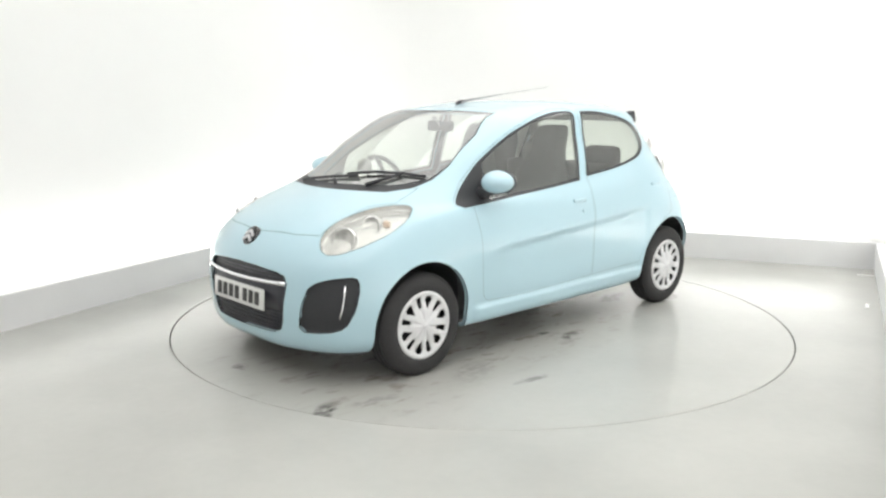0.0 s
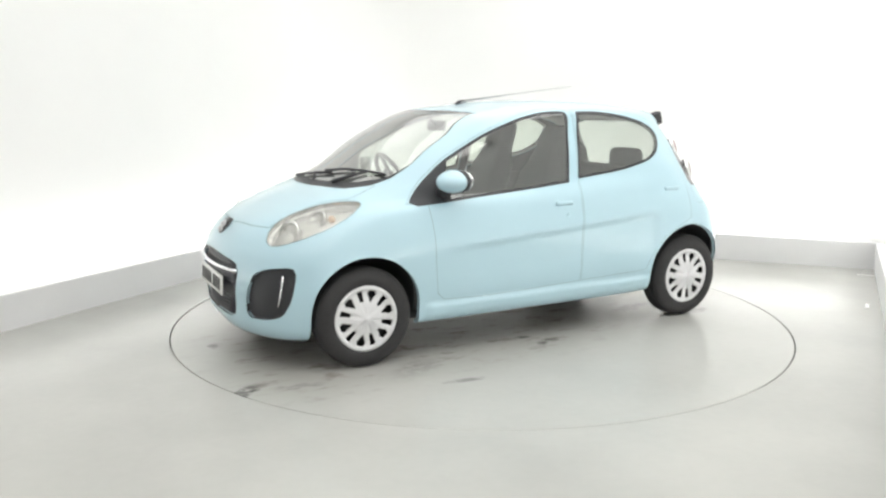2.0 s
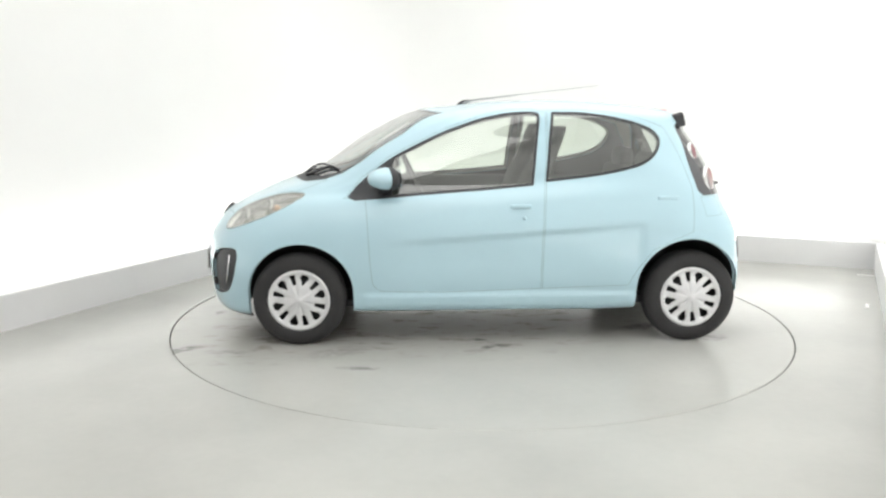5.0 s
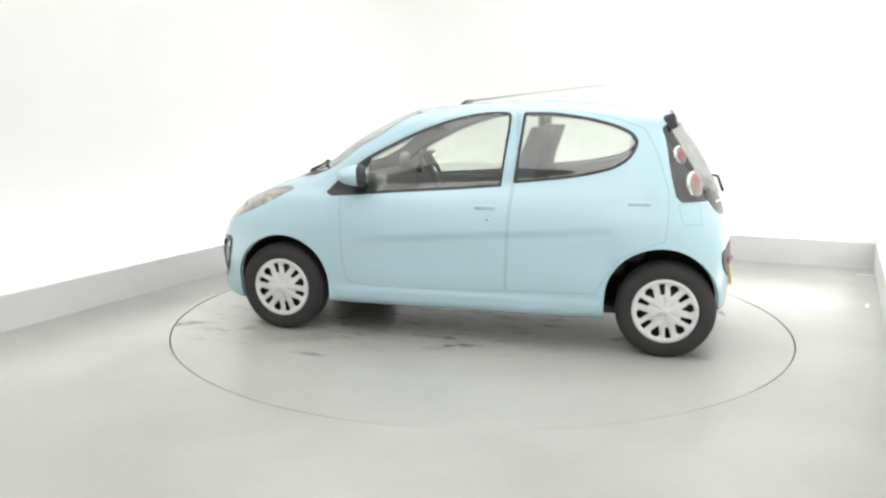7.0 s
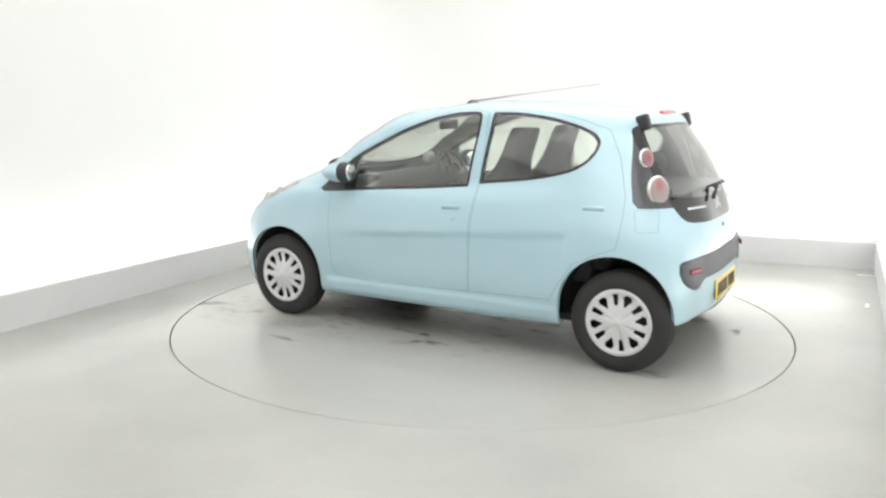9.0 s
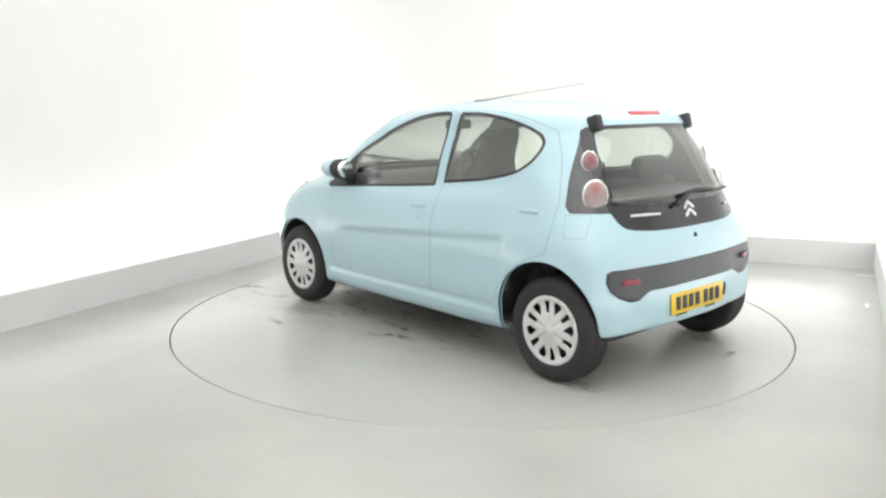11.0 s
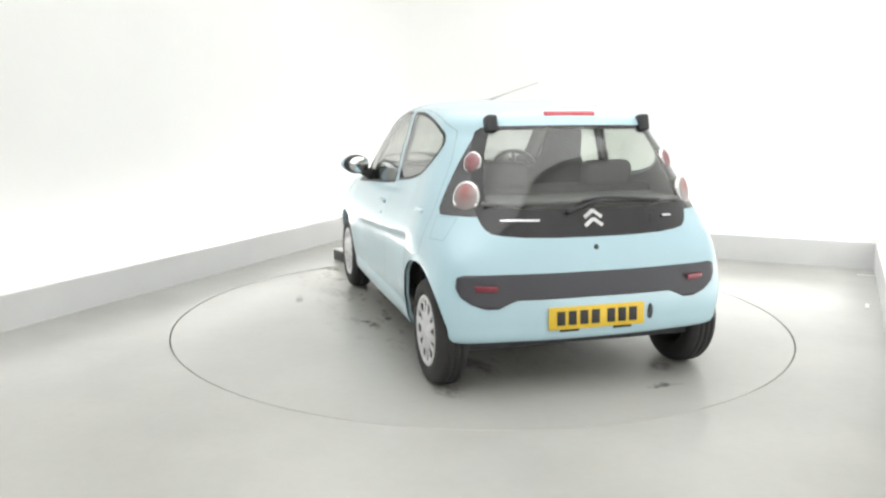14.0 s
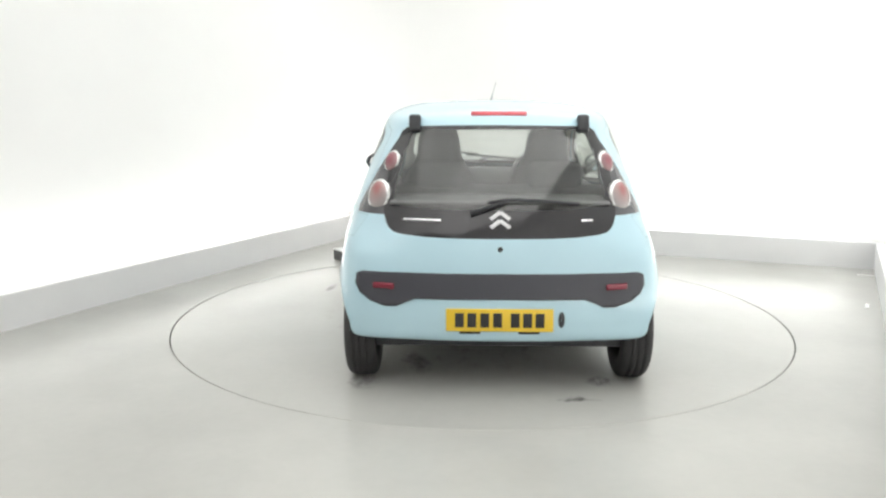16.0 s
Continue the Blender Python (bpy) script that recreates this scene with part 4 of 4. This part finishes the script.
def build_car():
    car = new("car")
    tagged(car, "pale blue five-door small hatchback on a turntable", "car")
    bm, layer = cut_body()
    get = {k: faces_of(bm, layer, k) for k in range(24)}
    bm.free()
    rest = whole(get[PAINTED])
    panel("body_shell", rest, [PAINT, LINING], car, "pale blue roof, pillars and wings", 0.025)
    panel("panel_gap", whole(get[GAP]), SEAM, car, "dark gaps between the panels")
    panel("bonnet", whole(get[BONNET]), [PAINT, CABIN], car, "pale blue bonnet", 0.02)
    panel("front_bumper", whole(get[BUMPER_F]), [PAINT, CABIN], car, "pale blue front bumper", 0.02)
    panel("chin_spoiler", whole(get[CHIN]), [TRIM, CABIN], car, "black lip below the front bumper", 0.01)
    panel("rear_bumper", whole(get[BUMPER_R]), [PAINT, CABIN], car, "pale blue rear bumper", 0.02)
    hatch = panel("tailgate", whole(get[TAILGATE]), [PAINT, CABIN], car, "pale blue tailgate with a black glass panel", 0.015)
    panel("black_panel", whole(get[GARNISH]), [GLOSSBLACK, CABIN], hatch, "gloss black panel round the rear window", 0.01)
    panel("rear_window", whole(get[BACKGLASS]), REARGLASS, hatch, "tinted rear window").visible_shadow = False
    flap = get[FLAP]
    for other, s in ((flap.copy(), 1), (mirrored(flap), -1)):
        panel("corner_flap", other, [PAINT, CABIN], car, "small painted flap below the tail light", 0.008)
    panel("windscreen", whole(get[SCREEN_R]), SCREEN, car, "clear windscreen").visible_shadow = False
    panel("cowl", whole(get[COWL]), [TRIM, LINING], car, "black cowl and windscreen edge", 0.012)
    part("bumper_strip", recess(whole(get[STRIP]), -0.006), GREYTRIM, car, "dark grey strip across the rear bumper")
    part("grille", recess(whole(get[GRILLE]), 0.025), TRIM, car, "black front grille")
    for s in (1, -1):
        pick = (lambda b: b.copy()) if s > 0 else mirrored
        for name, door, frame_r, glass in (("front_door", DOOR_F, FRAME_F, WIN_F), ("rear_door", DOOR_R, FRAME_R, WIN_R)):
            d = panel(name, pick(get[door]), [PAINT, CABIN], car, "pale blue " + name.replace("_", " "), 0.03)
            panel("window_frame", pick(get[frame_r]), [TRIM, LINING], d, "black window surround", 0.02)
            panel("window_glass", pick(get[glass]), GLASS, d, "clear side window").visible_shadow = False
            x, z, y = (-0.135, 0.846, 0.764) if name == "front_door" else (-1.02, 0.889, 0.755)
            b2 = bmesh.new()
            box(b2, (0.125, 0.014, 0.024), (0, 0, 0), 0.0065, None, 3)
            bmesh.ops.transform(b2, matrix=pose(x, s * y, z, 0, 0, 0 if name == "front_door" else s * 2), verts=b2.verts)
            part("door_handle", b2, PAINT, d, "pale blue flap handle")
            if name == "front_door":
                b2 = bmesh.new()
                lathe(b2, [(0.001, 0.006), (0.010, 0.006), (0.012, 0)], steps=16)
                bmesh.ops.transform(b2, matrix=pose(-0.156, s * 0.778, 0.777, 0, 0, 0 if s > 0 else 180), verts=b2.verts)
                part("lock", b2, PAINT, d)
        lamp = new("headlight")
        lamp.parent = car
        tagged(lamp, "clear almond-shaped headlight with a silver reflector")
        panel("lamp_lens", pick(get[HEADLAMP]), LENS, lamp).visible_shadow = False
        bowl = recess(pick(get[HEADLAMP]), 0.035)
        part("reflector", bowl, REFLECTOR, lamp, "silver reflector")
        dome(0.066, -0.02, (1.548, s * 0.545, 0.768), (0.85, 0.42 * s, 0.35), REFLECTOR, "bulb_bowl", lamp)
        dome(0.052, -0.02, (1.40, s * 0.585, 0.835), (0.75, 0.45 * s, 0.5), REFLECTOR, "bulb_bowl", lamp)
        dome(0.02, 0.012, (1.33, s * 0.63, 0.835), (0.6, 0.6 * s, 0.5), AMBER, "indicator_bulb", lamp)
        part("fog_lamp_recess", recess(pick(get[FOG]), 0.02), TRIM, car, "black fog lamp surround in the bumper")
        b2 = bmesh.new()
        tube(b2, [(1.617, s * 0.648, 0.555), (1.625, s * 0.650, 0.50), (1.635, s * 0.645, 0.44), (1.645, s * 0.632, 0.39)], 0.006)
        part("trim_bar", b2, CHROME, car, "slim silver bar in the fog lamp surround")
        tl = panel("tail_light", pick(get[TAILLAMP]), LAMPGREY, car, "black tail light panel with two round lamps")
        for r, at, way, name in ((0.046, (-1.238, s * 0.540, 1.150), (-0.77, 0.56 * s, 0.3), "upper_lamp"), (0.068, (-1.329, s * 0.596, 0.985), (-0.78, 0.58 * s, 0.2), "lower_lamp")):
            at = Vector(at) - Vector(way).normalized() * 0.005
            tall = 1.22 if r > 0.06 else 1.25
            ringed = dome(r, 0.008, at, way, REFLECTOR, name, tl, "clear round lamp with a red middle", tall)
            out = Vector(way).normalized()
            dome(r * 0.87, 0.013, at + out * 0.003, way, BACKLENS if r > 0.06 else STOPLENS, "lens", ringed, "", tall)
        b2 = bmesh.new()
        box(b2, (0.012, 0.108, 0.029), (0, 0, 0), 0.0055, None, 3)
        bmesh.ops.transform(b2, matrix=pose(-1.534, s * 0.552, 0.565, 0, 0, s * -18), verts=b2.verts)
        part("reflector_lamp", b2, MAROON, car, "small red rear reflector")
        b2 = bmesh.new()
        box(b2, (0.07, 0.06, 0.088), (-1.170, s * 0.428, 1.336), 0.014, pose(0, 0, 0, 0, 16, 0), 3)
        part("hinge_cover", b2, TRIM, car, "black tailgate hinge cover")
        wing_mirror(car, s)
        for x, h in ARCHES:
            b2 = bmesh.new()
            n = 28
            a = [b2.verts.new((x + 0.329 * math.cos(math.pi * (i / n * 1.12 - 0.06)), s * (0.665 + 0.09 * max(0, math.sin(math.pi * (i / n * 1.12 - 0.06)))), h + 0.312 * math.sin(math.pi * (i / n * 1.12 - 0.06)))) for i in range(n + 1)]
            b = [b2.verts.new((v.co.x, s * 0.42, v.co.z)) for v in a]
            for i in range(n):
                b2.faces.new((a[i], a[i + 1], b[i + 1], b[i]))
            b2.faces.new(b)
            part("wheel_arch_liner", b2, TRIM, car, "black wheel arch liner")
            wheel(car, 1.186 if x > 0 else -1.168, s * 0.774)
    b2 = bmesh.new()
    box(b2, (0.02, 0.285, 0.026), (-1.178, 0, 1.385), 0.006, pose(0, 0, 0, 0, 35, 0))
    part("brake_light", b2, RED, car, "slim red high brake light")
    b2 = bmesh.new()
    tube(b2, [(1.850 - 0.34 * y * y, y, 0.546 + 0.02 * y * y) for y in np.linspace(-0.388, 0.388, 17)], 0.012)
    part("grille_bar", b2, CHROME, car, "curved chrome bar across the grille")
    for z, w in ((0.30, 0.27), (0.318, 0.30), (0.336, 0.31), (0.354, 0.32), (0.372, 0.325), (0.39, 0.33), (0.572, 0.33), (0.590, 0.30)):
        b2 = bmesh.new()
        tube(b2, [(1.818 - 0.30 * y * y, y, z) for y in np.linspace(-w, w, 9)], 0.005, 6)
        part("grille_slat", b2, GREYTRIM, car)
    b2 = bmesh.new()
    for a, b in zip(np.linspace(-0.365, 0.365, 13), np.linspace(-0.365, 0.365, 13)[1:]):
        vs = [b2.verts.new((1.832 - 0.34 * y * y, y, z)) for y, z in ((a, 0.405), (b, 0.405), (b, 0.538), (a, 0.538))]
        b2.faces.new(vs)
    bmesh.ops.remove_doubles(b2, verts=b2.verts, dist=1e-4)
    thicken(part("plate_panel", b2, GREYTRIM, car, "grey panel behind the front number plate"), 0.02, False)
    plate(car, 1.834, 0.427, 1, WHITEPLATE, "white front number plate with dark bars", -3)
    plate(car, -1.552, 0.396, -1, YELLOW, "yellow rear number plate with dark bars", -4)
    b2 = bmesh.new()
    lathe(b2, [(0.001, 0.008), (0.05, 0.007), (0.06, 0.0), (0.06, -0.03)], steps=32)
    bmesh.ops.transform(b2, matrix=Matrix.Translation((1.757, 0, 0.747)) @ Vector((0.82, 0, 0.57)).to_track_quat("Y", "Z").to_matrix().to_4x4(), verts=b2.verts)
    badge = part("front_badge", b2, GLOSSBLACK, car, "round black badge with silver chevrons")
    b2 = bmesh.new()
    for dz in (0.012, -0.018):
        chevron(b2, (0.002, 0, dz), 0.078, 1)
    bmesh.ops.transform(b2, matrix=pose(1.765, 0, 0.753, 0, -35, 0), verts=b2.verts)
    part("chevron", b2, SILVER, badge)
    b2 = bmesh.new()
    for dz in (0.018, -0.024):
        chevron(b2, (0, 0, dz), 0.095, 1)
    bmesh.ops.transform(b2, matrix=pose(-1.490, 0, 0.885, 0, 22, 0), verts=b2.verts)
    part("rear_badge", b2, SILVER, car, "silver chevron badge on the tailgate")
    for y, w in ((0.37, 0.19), (-0.41, 0.06)):
        b2 = bmesh.new()
        box(b2, (0.006, w, 0.012), (0, 0, 0), 0.002)
        bmesh.ops.transform(b2, matrix=pose(-1.472, y, 0.880, 0, 22, -16 if y > 0 else 18), verts=b2.verts)
        part("badge_bar", b2, CHROME, car, "plain silver badge bar")
    b2 = bmesh.new()
    lathe(b2, [(0.001, 0.004), (0.012, 0.004), (0.014, -0.01)], steps=16)
    bmesh.ops.transform(b2, matrix=pose(-1.538, 0, 0.745, 0, 0, 90), verts=b2.verts)
    part("tailgate_lock", b2, INK, car)
    b2 = bmesh.new()
    lathe(b2, [(0.001, 0.007), (0.014, 0.006), (0.017, -0.006)], steps=20)
    for v in b2.verts:
        v.co.z *= 2.6
    bmesh.ops.transform(b2, matrix=pose(-1.561, -0.293, 0.405, 0, 0, 98), verts=b2.verts)
    part("towing_eye_cap", b2, TRIM, car, "dark cap beside the rear number plate")
    for y in (0.14, -0.14):
        b2 = bmesh.new()
        box(b2, (0.02, 0.10, 0.012), (-1.562, y, 0.338), 0.003)
        part("plate_lamp", b2, INK, car)
    wiper(car, [(0.960, 0.52, 1.050), (1.018, 0.40, 1.063), (1.08, 0.24, 1.066), (1.142, 0.06, 1.048)], (1.185, 0.27, 1.0))
    wiper(car, [(1.138, 0.15, 1.042), (1.178, -0.03, 1.028), (1.195, -0.16, 1.012), (1.208, -0.29, 0.995)], (1.225, 0.06, 0.985))
    wiper(car, [(-1.490, 0.06, 0.966), (-1.485, -0.05, 0.982), (-1.475, -0.2, 0.975), (-1.45, -0.376, 0.958)], (-1.505, 0.14, 0.915), "rear_wiper")
    b2 = bmesh.new()
    tube(b2, [(0.17, 0, 1.42), (0.15, 0, 1.450), (0.10, 0, 1.462), (-0.30, 0, 1.508), (-0.75, 0, 1.556)], [0.016, 0.013, 0.006, 0.0018, 0.0015])
    rod = part("aerial", b2, WHIP, car, "thin grey whip aerial on the roof")
    b2 = bmesh.new()
    tube(b2, [(0.19, 0, 1.425), (0.18, 0, 1.441), (0.16, 0, 1.454), (0.125, 0, 1.462)], [0.016, 0.015, 0.011, 0.006], 12)
    part("aerial_foot", b2, TRIM, rod, "black rubber foot")
    cabin(car)
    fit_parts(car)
    return car


# ---- the whole ----
booth()
disc = turntable()
weight_block()
floor_tape(3.225, 1.66, -18, 0.13)
# This second strip imitates the first one's white reflection in the floor.
floor_tape(2.755, 0.60, 66, 0.12)
car = build_car()

PIVOT = Vector((0.0615, 0.0759, 0))
ANGLES = [(0.0, -133.87), (0.5, -135.97), (1.0, -139.49), (1.5, -143.84), (2.0, -148.72), (2.5, -153.0), (3.0, -157.21), (3.5, -161.51), (4.0, -166.2),
          (4.5, -170.41), (5.0, -174.63), (5.5, -178.84), (6.0, -183.06), (6.5, -187.27), (7.0, -191.95), (7.5, -196.17), (8.0, -200.2), (8.5, -204.12),
          (9.0, -208.06), (9.5, -212.27), (10.0, -216.48), (10.5, -220.68), (11.0, -224.89), (11.5, -229.1), (12.0, -233.57), (12.5, -237.86), (13.0, -242.49),
          (13.5, -246.64), (14.0, -250.92), (14.5, -255.05), (15.0, -259.42), (15.5, -263.65), (16.0, -268.61)]


def motions():
    rows, spins = [], []
    for t, a in ANGLES:
        turn = pose(0, 0, 0, 0, 0, a)
        rows.append((t, Matrix.Translation(DISC) @ turn @ Matrix.Translation(-PIVOT)))
        spins.append((t, Matrix.Translation(DISC) @ turn))
    walk(car, rows)
    walk(disc, spins)


motions()
